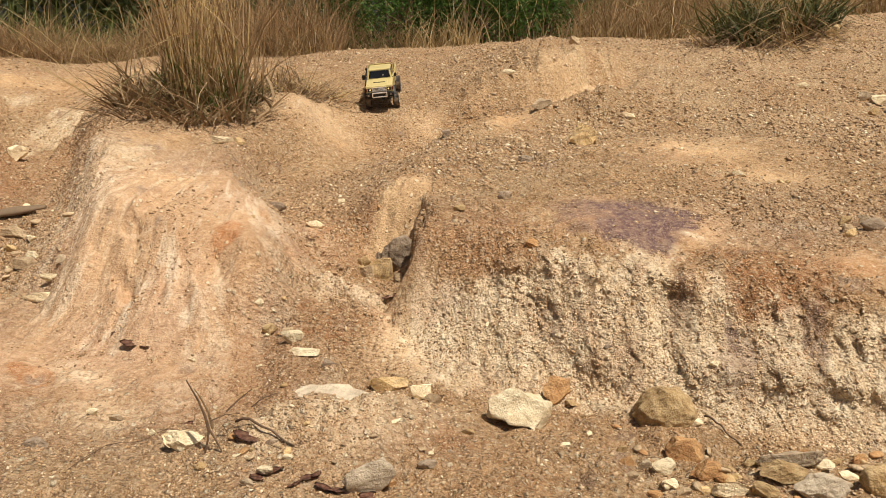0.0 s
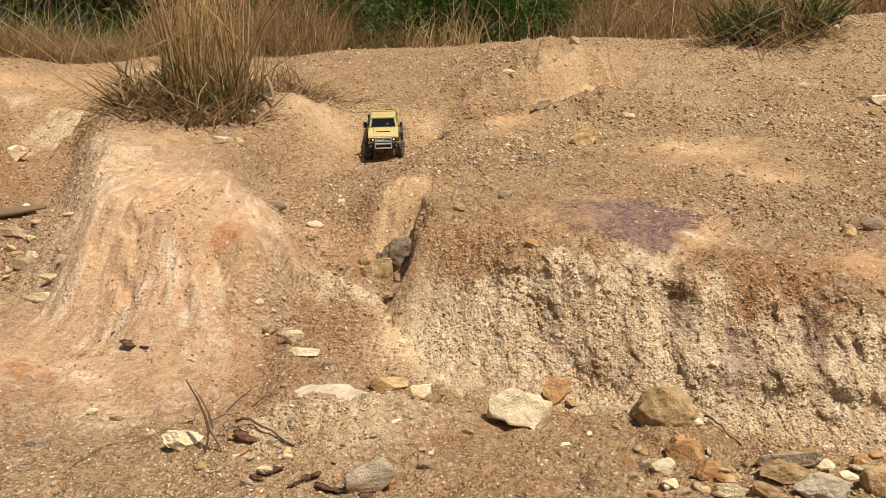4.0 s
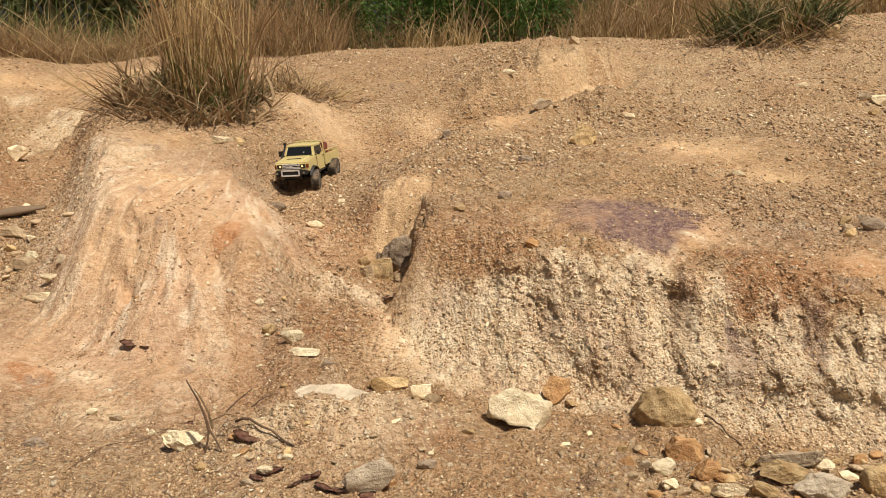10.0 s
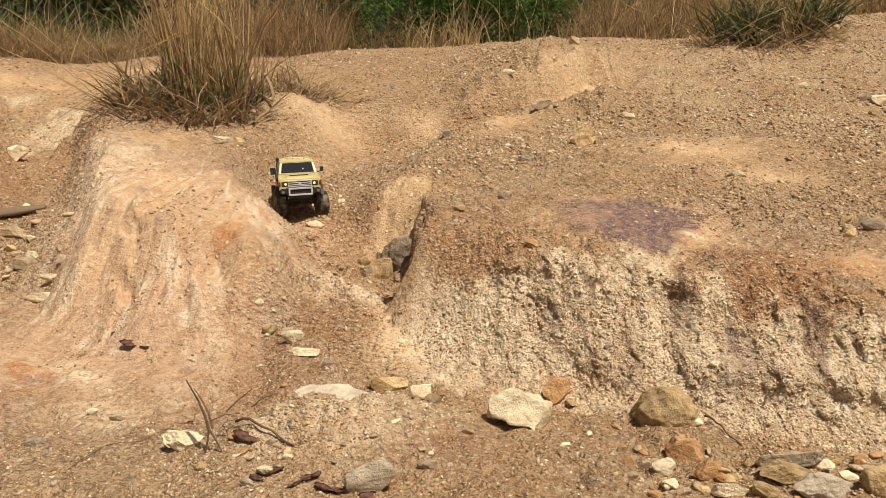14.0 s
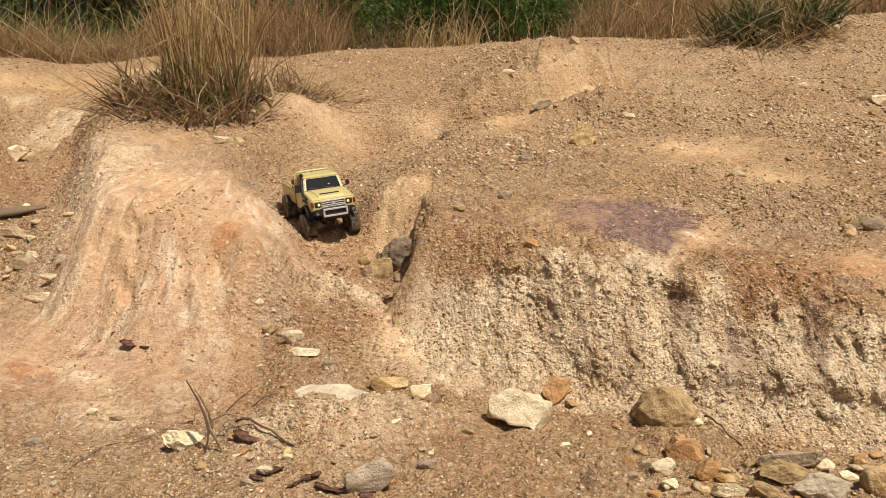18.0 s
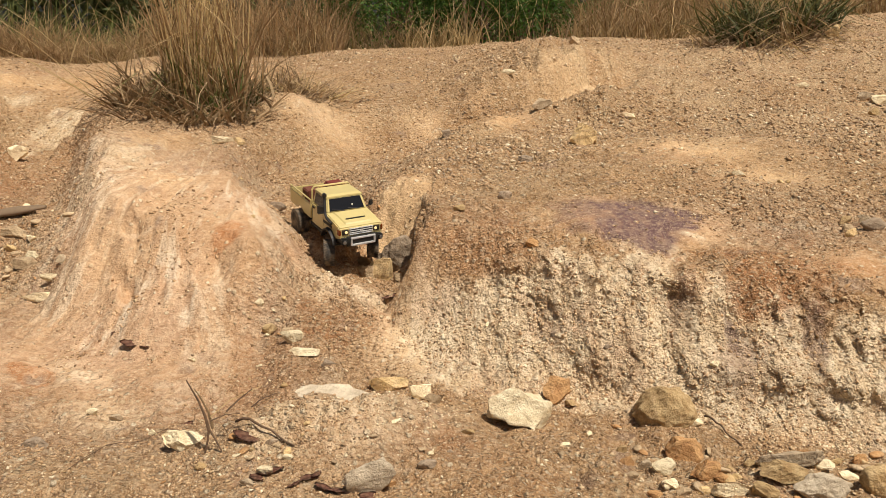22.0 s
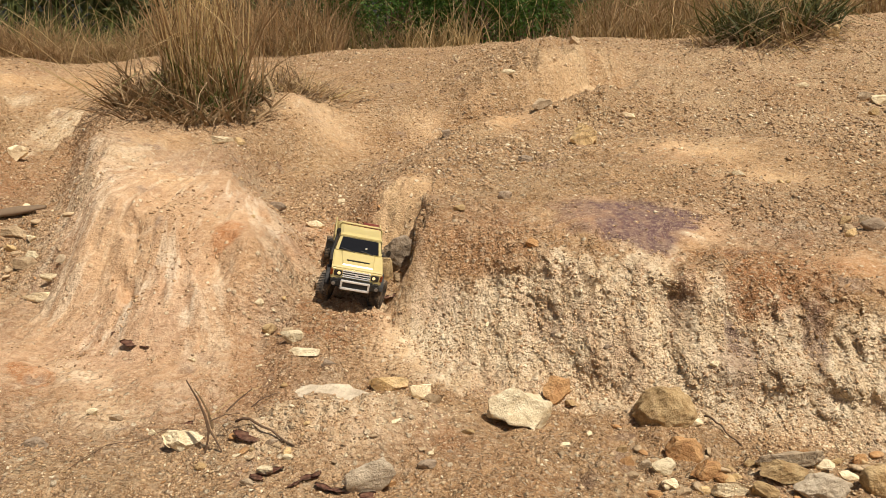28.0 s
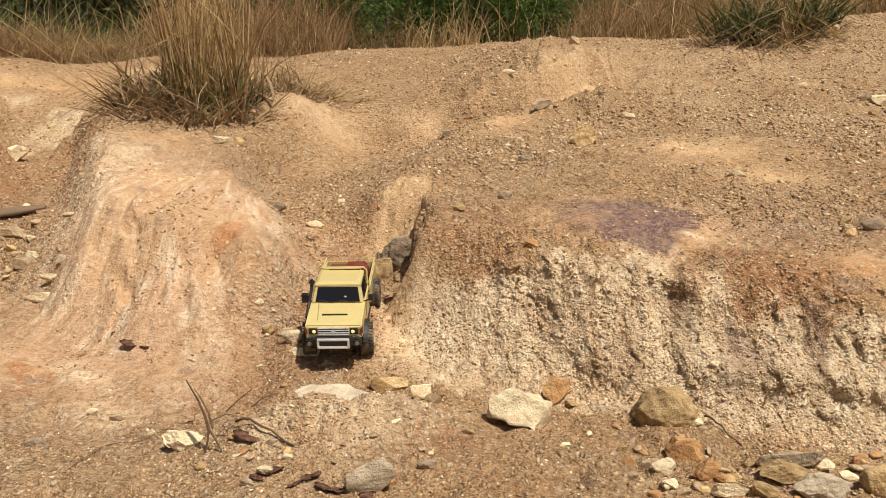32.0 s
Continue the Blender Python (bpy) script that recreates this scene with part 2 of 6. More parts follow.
    z = z + bed * (np.maximum(z, d) - z)
    # pocket under the end of the bank: flat bed, steep back, upright right-hand wall
    edge = 0.024 * fbm(y * 9, x * 9, 4, 85)
    lean = 0.11 * ramp(-z, -0.34, -0.08)
    pocket = ramp(x + 2.2 * edge, -0.44, -0.18) * ramp(-x + 1.6 * edge - lean, 0.035, 0.10 + 0.10 * ramp(-y, -2.62, -2.35)) * ramp(y - 0.25 * np.clip(x + 0.12, -0.1, 0.1), 2.27, 2.42) * ramp(-y + edge - 0.30 * np.clip(x + 0.30, 0, 0.3) - 0.35 * np.clip(x + 0.17, 0, 0.12), -3.02, -2.80)
    z = z + pocket * (np.minimum(z, d - 0.005 + 0.02 * ramp(x, -0.25, -0.08)) - z)
    if fine:
        near = ramp(-y, -9.0, -5.0)
        on_face = 4 * s * (1 - s)
        rough = 1 - 0.8 * np.clip(smooth_clay(x, y), 0, 1)
        z = z + near * (0.3 + 0.7 * g) * (1 - 0.45 * bed) * (0.012 * fbm(x * 6, y * 6, 3, 31) + rough * (0.010 * fbm(x * 20, y * 20, 2, 41) + 0.007 * (0.5 - clods(x * 34, y * 34, 43)) * ramp(x, -1.75, -1.6) + 0.004 * (0.5 - clods(x * 75, y * 75, 45)) * ramp(x, -0.6, -0.45) * ramp(-y, -2.8, -2.5)))
        brow = ramp(x, -0.02, 0.15) * np.exp(-((y - face_start(x) - 1.05 * face_width(x)) / 0.12) ** 2)
        crumbs = np.clip(brow + 0.7 * bed * ramp(-y, -3.8, -3.2) * ramp(y, 2.0, 2.3) - 0.8 * np.clip(smooth_clay(x, y), 0, 1), 0, 1)
        z = z + crumbs * (0.013 * (0.45 - clods(x * 26, y * 26, 151)) + 0.010 * (0.45 - clods(x * 52, y * 52, 153)) + 0.008 * fbm(x * 30, y * 30, 2, 155))
        # rain-cut ribs down the mound
        mound = ramp(-x, 0.45, 0.6) * ramp(x, -1.65, -1.5) * ramp(y, 2.2, 2.4) * ramp(-y, -3.7, -3.3)
        fan, along = mound_flow(x, y)
        z = z + mound * (0.013 * fbm(fan * 3.2, along * 1.6, 3, 159) - 0.012 * ramp(fbm(fan * 7, along * 2.4, 2, 161), 0.25, 0.6))
        # hollows washed out of the mound's flank
        for hx, hy, hr, hd in ((-1.13, 2.70, 0.035, 0.035), (-1.135, 2.565, 0.03, 0.04), (-1.085, 2.51, 0.03, 0.035), (-0.66, 2.75, 0.05, 0.02), (-0.78, 2.47, 0.05, 0.02)):
            z = z - hd * ramp(blob(x, y, hx, hy, hr, hr * 1.5, 30) + 0.25 * fbm(x * 22, y * 22, 2, 171), 0.25, 0.7)
        # pale ledges of clay stepping down beside the gully bed, and knobs of rock in it
        for kx, ky, kr, kh in KNOBS:
            z = z + kh * ramp(blob(x, y, kx, ky, kr, kr * 0.6, -20) + 0.22 * fbm(x * 16, y * 16, 3, 173), 0.3, 0.62)
        z = z + blob(x, y, -0.18, 2.95, 0.16, 0.16) * (0.035 * fbm(x * 8, y * 8, 3, 191) + 0.02 * (0.5 - clods(x * 16, y * 16, 193)))
        # pale rock breaking through the low hump
        hump = ramp(blob(x, y, -0.27, 1.80, 0.26, 0.16, 6), 0.2, 0.6)
        z = z + hump * (0.024 * (0.5 - clods(x * 13, y * 13, 175)) + 0.014 * (0.5 - clods(x * 30, y * 30, 177)) + 0.012 * fbm(x * 12, y * 12, 3, 179))
        z = z + on_face * (1 - steep) * (0.012 * fbm(x * 9 + 0.6 * y, y * 2, 3, 63) + 0.006 * noise2(x * 30, y * 4, 67))
        z = z + on_face * steep * (0.010 * fbm(x * 14, y * 5, 3, 51))
    return z


# wheel ruts: the loose earth gives way, or is heaped up, where the tyres go
RUT_X, RUT_Y = np.linspace(-1.10, 0.15, 84), np.linspace(1.95, 5.50, 238)


def ruts():
    # between these times one front wheel stands on the stones in the gully
    hung = lambda t, x, side: x > 0 and side > 0 and 19.8 < t < 23.8
    spots = np.array([m @ Vector((x, side * TRACK, 0)) for t, m in DRIVE for x in (FRONT_X, REAR_X) for side in (1, -1) if not hung(t, x, side)])
    miss = spots[:, 2] - bare_height(spots[:, 0], spots[:, 1])
    gx, gy = np.meshgrid(RUT_X, RUT_Y)
    far = (gx[..., None] - spots[:, 0]) ** 2 + (gy[..., None] - spots[:, 1]) ** 2
    pull = np.exp(-far / (2 * 0.045**2))
    return np.clip((pull * miss).sum(-1) / (pull.sum(-1) + 0.35), -0.12, 0.035)


RUTS = ruts()


def height(x, y, fine=True):
    """The land as it lies, with the ruts worn into it."""
    x, y = np.asarray(x, float), np.asarray(y, float)
    u = np.clip((x - RUT_X[0]) / (RUT_X[1] - RUT_X[0]), 0, len(RUT_X) - 1.001)
    v = np.clip((y - RUT_Y[0]) / (RUT_Y[1] - RUT_Y[0]), 0, len(RUT_Y) - 1.001)
    i, j = u.astype(int), v.astype(int)
    u, v = u - i, v - j
    worn = (RUTS[j, i] * (1 - u) + RUTS[j, i + 1] * u) * (1 - v) + (RUTS[j + 1, i] * (1 - u) + RUTS[j + 1, i + 1] * u) * v
    return bare_height(x, y, fine) + worn
# ---- materials ----
def material(name, rough=0.9, metal=0.0, colour=(0.5, 0.5, 0.5)):
    m = bpy.data.materials.new(name)
    m.use_nodes = True
    b = m.node_tree.nodes["Principled BSDF"]
    b.inputs["Roughness"].default_value, b.inputs["Metallic"].default_value = rough, metal
    b.inputs["Base Color"].default_value = (*colour, 1)
    return m, m.node_tree.nodes, m.node_tree.links, b


def node(nodes, kind, **values):
    n = nodes.new(kind)
    for k, v in values.items():
        n.inputs[k].default_value = v
    return n


def noise_tex(nodes, links, scale, detail=4.0, rough=0.6, stretch=None, where="Object"):
    co = nodes.new("ShaderNodeTexCoord")
    n = node(nodes, "ShaderNodeTexNoise", Scale=scale, Detail=detail, Roughness=rough)
    if stretch:
        mp = node(nodes, "ShaderNodeMapping", Scale=stretch)
        links.new(co.outputs[where], mp.inputs["Vector"])
        links.new(mp.outputs["Vector"], n.inputs["Vector"])
    else:
        links.new(co.outputs[where], n.inputs["Vector"])
    return n.outputs["Fac"]


def mixed(nodes, links, fac, a, b, mode="MIX"):
    n = nodes.new("ShaderNodeMix")
    n.data_type, n.blend_type = "RGBA", mode
    for socket, v in ((n.inputs["Factor"], fac), (n.inputs["A"], a), (n.inputs["B"], b)):
        if isinstance(v, (tuple, float, int)):
            socket.default_value = (*v, 1) if isinstance(v, tuple) else v
        else:
            links.new(v, socket)
    return n.outputs["Result"]


def span(nodes, links, value, a, b, lo=0.0, hi=1.0):
    n = node(nodes, "ShaderNodeMapRange", **{"From Min": a, "From Max": b, "To Min": lo, "To Max": hi})
    links.new(value, n.inputs["Value"])
    return n.outputs["Result"]


def times(nodes, links, a, b, op="MULTIPLY"):
    n = nodes.new("ShaderNodeMath")
    n.operation = op
    for socket, v in ((n.inputs[0], a), (n.inputs[1], b)):
        if isinstance(v, (float, int)):
            socket.default_value = v
        else:
            links.new(v, socket)
    return n.outputs["Value"]


def bump(nodes, links, bsdf, heights, strength, distance):
    n = node(nodes, "ShaderNodeBump", Strength=strength, Distance=distance)
    links.new(heights, n.inputs["Height"])
    links.new(n.outputs["Normal"], bsdf.inputs["Normal"])


def cells(nodes, links, scale, stretch=(1, 1, 1)):
    """Pebble-like cells: distance to the middle, and a random colour for each."""
    co = nodes.new("ShaderNodeTexCoord")
    mp = node(nodes, "ShaderNodeMapping", Scale=stretch)
    wob = node(nodes, "ShaderNodeTexNoise", Scale=scale * 0.7, Detail=2.0)
    links.new(co.outputs["Object"], mp.inputs["Vector"])
    links.new(mp.outputs["Vector"], wob.inputs["Vector"])
    add = nodes.new("ShaderNodeVectorMath")
    add.operation = "MULTIPLY_ADD"
    links.new(wob.outputs["Color"], add.inputs[0])
    add.inputs[1].default_value = (0.3 / scale,) * 3
    links.new(mp.outputs["Vector"], add.inputs[2])
    v = node(nodes, "ShaderNodeTexVoronoi", Scale=scale)
    links.new(add.outputs["Vector"], v.inputs["Vector"])
    sp = nodes.new("ShaderNodeSeparateColor")
    links.new(v.outputs["Color"], sp.inputs["Color"])
    return v.outputs["Distance"], sp.outputs["Red"], sp.outputs["Green"]


def soil_material():
    m, n, l, b = material("soil", 0.95)
    b.inputs["Specular IOR Level"].default_value = 0.2
    at = n.new("ShaderNodeAttribute")
    at.attribute_name = "soil"
    sp = n.new("ShaderNodeSeparateColor")
    l.new(at.outputs["Color"], sp.inputs["Color"])
    at2 = n.new("ShaderNodeAttribute")
    at2.attribute_name = "stain"
    sp2 = n.new("ShaderNodeSeparateColor")
    l.new(at2.outputs["Color"], sp2.inputs["Color"])
    big = noise_tex(n, l, 5.0, 5.0)
    mid = noise_tex(n, l, 24.0, 5.0, 0.65)
    fine = noise_tex(n, l, 110.0, 4.0, 0.7)
    grit = noise_tex(n, l, 380.0, 2.0, 0.6)
    streak = noise_tex(n, l, 34.0, 5.0, 0.65, (1.0, 0.35, 0.16))
    run = n.new("ShaderNodeAttribute")
    run.attribute_name = "run"
    rn = node(n, "ShaderNodeTexNoise", Scale=6.0, Detail=6.0, Roughness=0.68)
    l.new(run.outputs["Vector"], rn.inputs["Vector"])
    flow = rn.outputs["Fac"]
    d1, r1, q1 = cells(n, l, 50.0)
    d2, r2, q2 = cells(n, l, 115.0)
    wide = noise_tex(n, l, 1.7, 4.0, 0.6)
    rough = at.outputs["Alpha"]
    # tan base, pink clay, pale chalky clay, grey-brown gravel soil
    c = mixed(n, l, span(n, l, big, 0.38, 0.62), (0.44, 0.255, 0.115), (0.66, 0.415, 0.21))
    c = mixed(n, l, span(n, l, wide, 0.45, 0.62, 0.0, 0.6), c, (0.57, 0.385, 0.205))
    pink = mixed(n, l, span(n, l, mid, 0.35, 0.65), (0.42, 0.25, 0.14), (0.58, 0.385, 0.24))
    ge = n.new("ShaderNodeNewGeometry")
    up = n.new("ShaderNodeSeparateXYZ")
    l.new(ge.outputs["Normal"], up.inputs["Vector"])
    tilt = span(n, l, up.outputs["Z"], 0.995, 0.90)
    pink = mixed(n, l, times(n, l, span(n, l, flow, 0.5, 0.57), times(n, l, tilt, 0.8)), pink, (0.74, 0.62, 0.46))
    pink = mixed(n, l, times(n, l, span(n, l, flow, 0.46, 0.38, 0.0, 0.75), tilt), pink, (0.40, 0.26, 0.165))
    c = mixed(n, l, sp.outputs["Red"], c, pink)
    pale = mixed(n, l, span(n, l, streak, 0.40, 0.58), (0.70, 0.525, 0.32), (0.91, 0.76, 0.525))
    pale = mixed(n, l, span(n, l, mid, 0.58, 0.68, 0.0, 0.7), pale, (0.62, 0.385, 0.20))
    pale = mixed(n, l, span(n, l, big, 0.52, 0.62, 0.0, 0.45), pale, (0.80, 0.58, 0.40))
    c = mixed(n, l, sp.outputs["Green"], c, pale)
    stony = mixed(n, l, span(n, l, mid, 0.35, 0.65), (0.43, 0.27, 0.13), (0.68, 0.46, 0.245))
    c = mixed(n, l, sp.outputs["Blue"], c, stony)
    c = mixed(n, l, times(n, l, span(n, l, noise_tex(n, l, 60.0, 5.0, 0.7), 0.55, 0.66, 0.0, 0.55), span(n, l, big, 0.42, 0.58)), c, (0.36, 0.225, 0.125))
    c = mixed(n, l, span(n, l, noise_tex(n, l, 15.0, 6.0, 0.75), 0.55, 0.68, 0.0, 0.45), c, (0.72, 0.57, 0.40))
    # stains: rust red, violet shale with painted shade on the bank, ochre
    c = mixed(n, l, times(n, l, sp2.outputs["Red"], span(n, l, mid, 0.3, 0.65, 0.45, 1.0)), c, (0.45, 0.20, 0.08))
    c = mixed(n, l, times(n, l, sp2.outputs["Green"], span(n, l, streak, 0.35, 0.55, 0.7, 1.0)), c, (0.135, 0.075, 0.072))
    c = mixed(n, l, times(n, l, sp2.outputs["Blue"], span(n, l, mid, 0.3, 0.7, 0.4, 1.0)), c, (0.66, 0.465, 0.255))
    # flecks at two sizes: pale bits; pits painted dark for crumbs and their shade
    chips_a, chips_b = noise_tex(n, l, 30.0, 2.5, 0.55, (1.0, 1.5, 1.0)), noise_tex(n, l, 66.0, 2.0, 0.5, (1.0, 1.5, 1.0))
    bare = span(n, l, rough, 0.0, 1.0, 0.35, 1.0)
    pits = times(n, l, times(n, l, span(n, l, chips_a, 0.565, 0.635), span(n, l, chips_b, 0.565, 0.635), "MAXIMUM"), bare)
    bits = times(n, l, times(n, l, span(n, l, chips_a, 0.425, 0.355), span(n, l, chips_b, 0.425, 0.355), "MAXIMUM"), bare)
    c = mixed(n, l, times(n, l, pits, 0.7), c, (0.55, 0.46, 0.39), "MULTIPLY")
    c = mixed(n, l, times(n, l, bits, 0.45), c, (0.78, 0.60, 0.40))
    # grain: dark crumbs, pale and dark little stones set in the earth
    c = mixed(n, l, times(n, l, span(n, l, fine, 0.54, 0.68, 0.0, 0.95), span(n, l, rough, 0.0, 1.0, 0.4, 1.0)), c, (0.46, 0.38, 0.32), "MULTIPLY")
    few = times(n, l, span(n, l, times(n, l, sp.outputs["Blue"], sp.outputs["Green"], "MAXIMUM"), 0.0, 1.0, 0.07, 0.40), span(n, l, sp2.outputs["Green"], 0.0, 0.6, 1.0, 0.0))
    lightstone = times(n, l, times(n, l, r1, few, "LESS_THAN"), span(n, l, d1, 0.45, 0.30))
    c = mixed(n, l, times(n, l, lightstone, 0.8), c, mixed(n, l, q1, (0.48, 0.33, 0.18), (0.76, 0.65, 0.46)))
    darkstone = times(n, l, times(n, l, r2, times(n, l, few, 0.7), "LESS_THAN"), span(n, l, d2, 0.45, 0.30))
    c = mixed(n, l, times(n, l, darkstone, 0.75), c, mixed(n, l, q2, (0.16, 0.10, 0.05), (0.62, 0.50, 0.33)))
    # crevice shade put into the colour: darker between the lumps, where rough
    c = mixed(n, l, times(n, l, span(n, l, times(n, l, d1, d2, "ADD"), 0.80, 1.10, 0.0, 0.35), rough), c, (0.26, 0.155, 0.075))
    c = mixed(n, l, span(n, l, grit, 0.58, 0.66, 0.0, 0.6), c, (0.84, 0.66, 0.43))
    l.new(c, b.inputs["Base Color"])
    h = times(n, l, mid, times(n, l, fine, span(n, l, rough, 0.0, 1.0, 0.25, 0.8)), "ADD")
    lumps = times(n, l, times(n, l, d1, 0.8), times(n, l, d2, 0.45), "ADD")
    h = times(n, l, h, times(n, l, lumps, rough), "SUBTRACT")
    h = times(n, l, h, times(n, l, grit, span(n, l, rough, 0.0, 1.0, 0.05, 0.25)), "ADD")
    h = times(n, l, h, times(n, l, lightstone, 0.35), "ADD")
    h = times(n, l, h, times(n, l, darkstone, 0.2), "ADD")
    h = times(n, l, h, times(n, l, noise_tex(n, l, 70.0, 6.0, 0.78), times(n, l, rough, 0.5)), "ADD")
    h = times(n, l, h, times(n, l, times(n, l, bits, pits, "SUBTRACT"), 0.22), "ADD")
    h = times(n, l, h, span(n, l, rough, 0.0, 1.0, 0.8, 1.0))
    bump(n, l, b, h, 1.0, 0.015)
    return m


def stone_material(name, c1, c2, dark=(0.2, 0.14, 0.09), scale=26.0):
    m, n, l, b = material(name, 0.9)
    b.inputs["Specular IOR Level"].default_value = 0.25
    a, f, k = noise_tex(n, l, scale, 6.0, 0.65), noise_tex(n, l, scale * 6, 4.0, 0.7), noise_tex(n, l, scale * 0.5, 3.0, 0.6, (1, 1, 3))
    c = mixed(n, l, span(n, l, a, 0.35, 0.65), c1, c2)
    c = mixed(n, l, span(n, l, k, 0.5, 0.68, 0.0, 0.6), c, dark)
    c = mixed(n, l, span(n, l, f, 0.56, 0.7, 0.0, 0.35), c, dark)
    c = mixed(n, l, span(n, l, noise_tex(n, l, scale * 1.7, 4.0), 0.55, 0.75, 0.0, 0.5), c, (0.55, 0.39, 0.23))
    info = n.new("ShaderNodeObjectInfo")
    v = node(n, "ShaderNodeHueSaturation", Saturation=1.0)
    l.new(span(n, l, info.outputs["Random"], 0, 1, 0.8, 1.15), v.inputs["Value"])
    l.new(c, v.inputs["Color"])
    l.new(v.outputs["Color"], b.inputs["Base Color"])
    bump(n, l, b, times(n, l, a, times(n, l, f, 0.22), "ADD"), 1.0, 0.016)
    return m


def gravel_material(name, colours):
    """Mixed pebbles: each one takes its own colour from a range of ten."""
    m, n, l, b = material(name, 0.9)
    g = n.new("ShaderNodeNewGeometry")
    cr = n.new("ShaderNodeValToRGB")
    els = cr.color_ramp.elements
    cr.color_ramp.interpolation = "CONSTANT"
    cols = colours
    els[0].color = (*cols[0], 1)
    els[1].position, els[1].color = 0.96, (*cols[-1], 1)
    for k, cc in enumerate(cols[1:-1]):
        e = els.new(0.15 + 0.1 * k)
        e.color = (*cc, 1)
    l.new(g.outputs["Random Per Island"], cr.inputs["Fac"])
    f = noise_tex(n, l, 160.0, 4.0, 0.7)
    c = mixed(n, l, span(n, l, f, 0.5, 0.75, 0.0, 0.5), cr.outputs["Color"], (0.28, 0.19, 0.12))
    l.new(c, b.inputs["Base Color"])
    bump(n, l, b, f, 0.5, 0.004)
    return m


def plain(name, colour, rough=0.5, metal=0.0, grain=0.12, scale=60.0, dust=0.0, coat=0.0):
    m, n, l, b = material(name, rough, metal)
    f = noise_tex(n, l, scale, 4.0)
    d = tuple(v * (1 - grain * 2) for v in colour)
    c = mixed(n, l, span(n, l, f, 0.3, 0.7), d, colour)
    if dust:
        c = mixed(n, l, span(n, l, noise_tex(n, l, scale * 0.4, 5.0), 0.42, 0.7, 0.0, dust), c, (0.50, 0.36, 0.22))
    l.new(c, b.inputs["Base Color"])
    l.new(span(n, l, f, 0.2, 0.8, rough * 0.8, min(1.0, rough * 1.2)), b.inputs["Roughness"])
    b.inputs["Coat Weight"].default_value = coat
    return m


def blade_material(name, root, tip, through=0.4):
    """Thin leaves: part of the light passes through them."""
    m, n, l, b = material(name, 0.7)
    g = n.new("ShaderNodeNewGeometry")
    c = mixed(n, l, g.outputs["Random Per Island"], root, tip)
    f = noise_tex(n, l, 40.0, 3.0)
    c = mixed(n, l, span(n, l, f, 0.45, 0.7, 0.0, 0.35), c, tuple(v * 0.5 for v in root))
    l.new(c, b.inputs["Base Color"])
    b.inputs["Specular IOR Level"].default_value = 0.3
    tr = n.new("ShaderNodeBsdfTranslucent")
    l.new(c, tr.inputs["Color"])
    mx = n.new("ShaderNodeMixShader")
    mx.inputs["Fac"].default_value = through
    l.new(b.outputs["BSDF"], mx.inputs[1])
    l.new(tr.outputs["BSDF"], mx.inputs[2])
    l.new(mx.outputs["Shader"], n["Material Output"].inputs["Surface"])
    return m


def glow(name, colour, strength):
    m, n, l, b = material(name, 0.3, 0.0, colour)
    b.inputs["Emission Color"].default_value = (*colour, 1)
    b.inputs["Emission Strength"].default_value = strength
    return m


SOIL = soil_material()
GRAVEL = gravel_material("gravel", [(0.44, 0.285, 0.15), (0.53, 0.365, 0.20), (0.33, 0.215, 0.115), (0.50, 0.34, 0.185), (0.38, 0.245, 0.13), (0.58, 0.43, 0.255), (0.33, 0.225, 0.135), (0.45, 0.27, 0.13), (0.47, 0.35, 0.225), (0.80, 0.68, 0.47)])
EARTH = gravel_material("crumbled_earth", [(0.46, 0.295, 0.15), (0.56, 0.37, 0.20), (0.24, 0.14, 0.068), (0.42, 0.255, 0.125), (0.54, 0.365, 0.205), (0.29, 0.17, 0.08), (0.62, 0.43, 0.245), (0.21, 0.122, 0.057), (0.50, 0.32, 0.165), (0.76, 0.61, 0.40)])
CREAM = stone_material("cream_stone", (0.80, 0.64, 0.39), (0.93, 0.82, 0.57), (0.60, 0.44, 0.25))
BROWN = stone_material("brown_stone", (0.36, 0.23, 0.10), (0.56, 0.41, 0.215), (0.22, 0.125, 0.05))
GREY = stone_material("grey_stone", (0.45, 0.34, 0.215), (0.63, 0.50, 0.34), (0.26, 0.185, 0.115))
SLATE = stone_material("slate_stone", (0.33, 0.245, 0.165), (0.48, 0.375, 0.265), (0.20, 0.145, 0.095))
RUST = stone_material("rust_stone", (0.42, 0.22, 0.09), (0.57, 0.345, 0.155), (0.22, 0.115, 0.055))
OCHRE = stone_material("ochre_stone", (0.56, 0.38, 0.17), (0.68, 0.50, 0.27))
TAN = stone_material("tan_stone", (0.44, 0.31, 0.18), (0.58, 0.44, 0.27))
CHALK = gravel_material("chalky_chips", [(0.78, 0.62, 0.40), (0.70, 0.52, 0.31), (0.84, 0.69, 0.46), (0.52, 0.345, 0.195), (0.76, 0.60, 0.385), (0.60, 0.40, 0.22), (0.80, 0.65, 0.42), (0.46, 0.30, 0.175), (0.72, 0.56, 0.35), (0.90, 0.79, 0.58)])
LIMESTONE = stone_material("limestone", (0.56, 0.455, 0.32), (0.79, 0.67, 0.49), (0.36, 0.27, 0.175))
SILVER = plain("silver_rim", (0.62, 0.60, 0.56), 0.4, 0.3, dust=0.2)
PAINT = plain("sand_yellow_paint", (0.60, 0.495, 0.205), 0.36, grain=0.04, dust=0.18, coat=0.25)
BLACK = plain("black_plastic", (0.016, 0.015, 0.014), 0.6, dust=0.05)
RUBBER = plain("rubber", (0.045, 0.038, 0.032), 0.85, scale=90.0, dust=0.55)
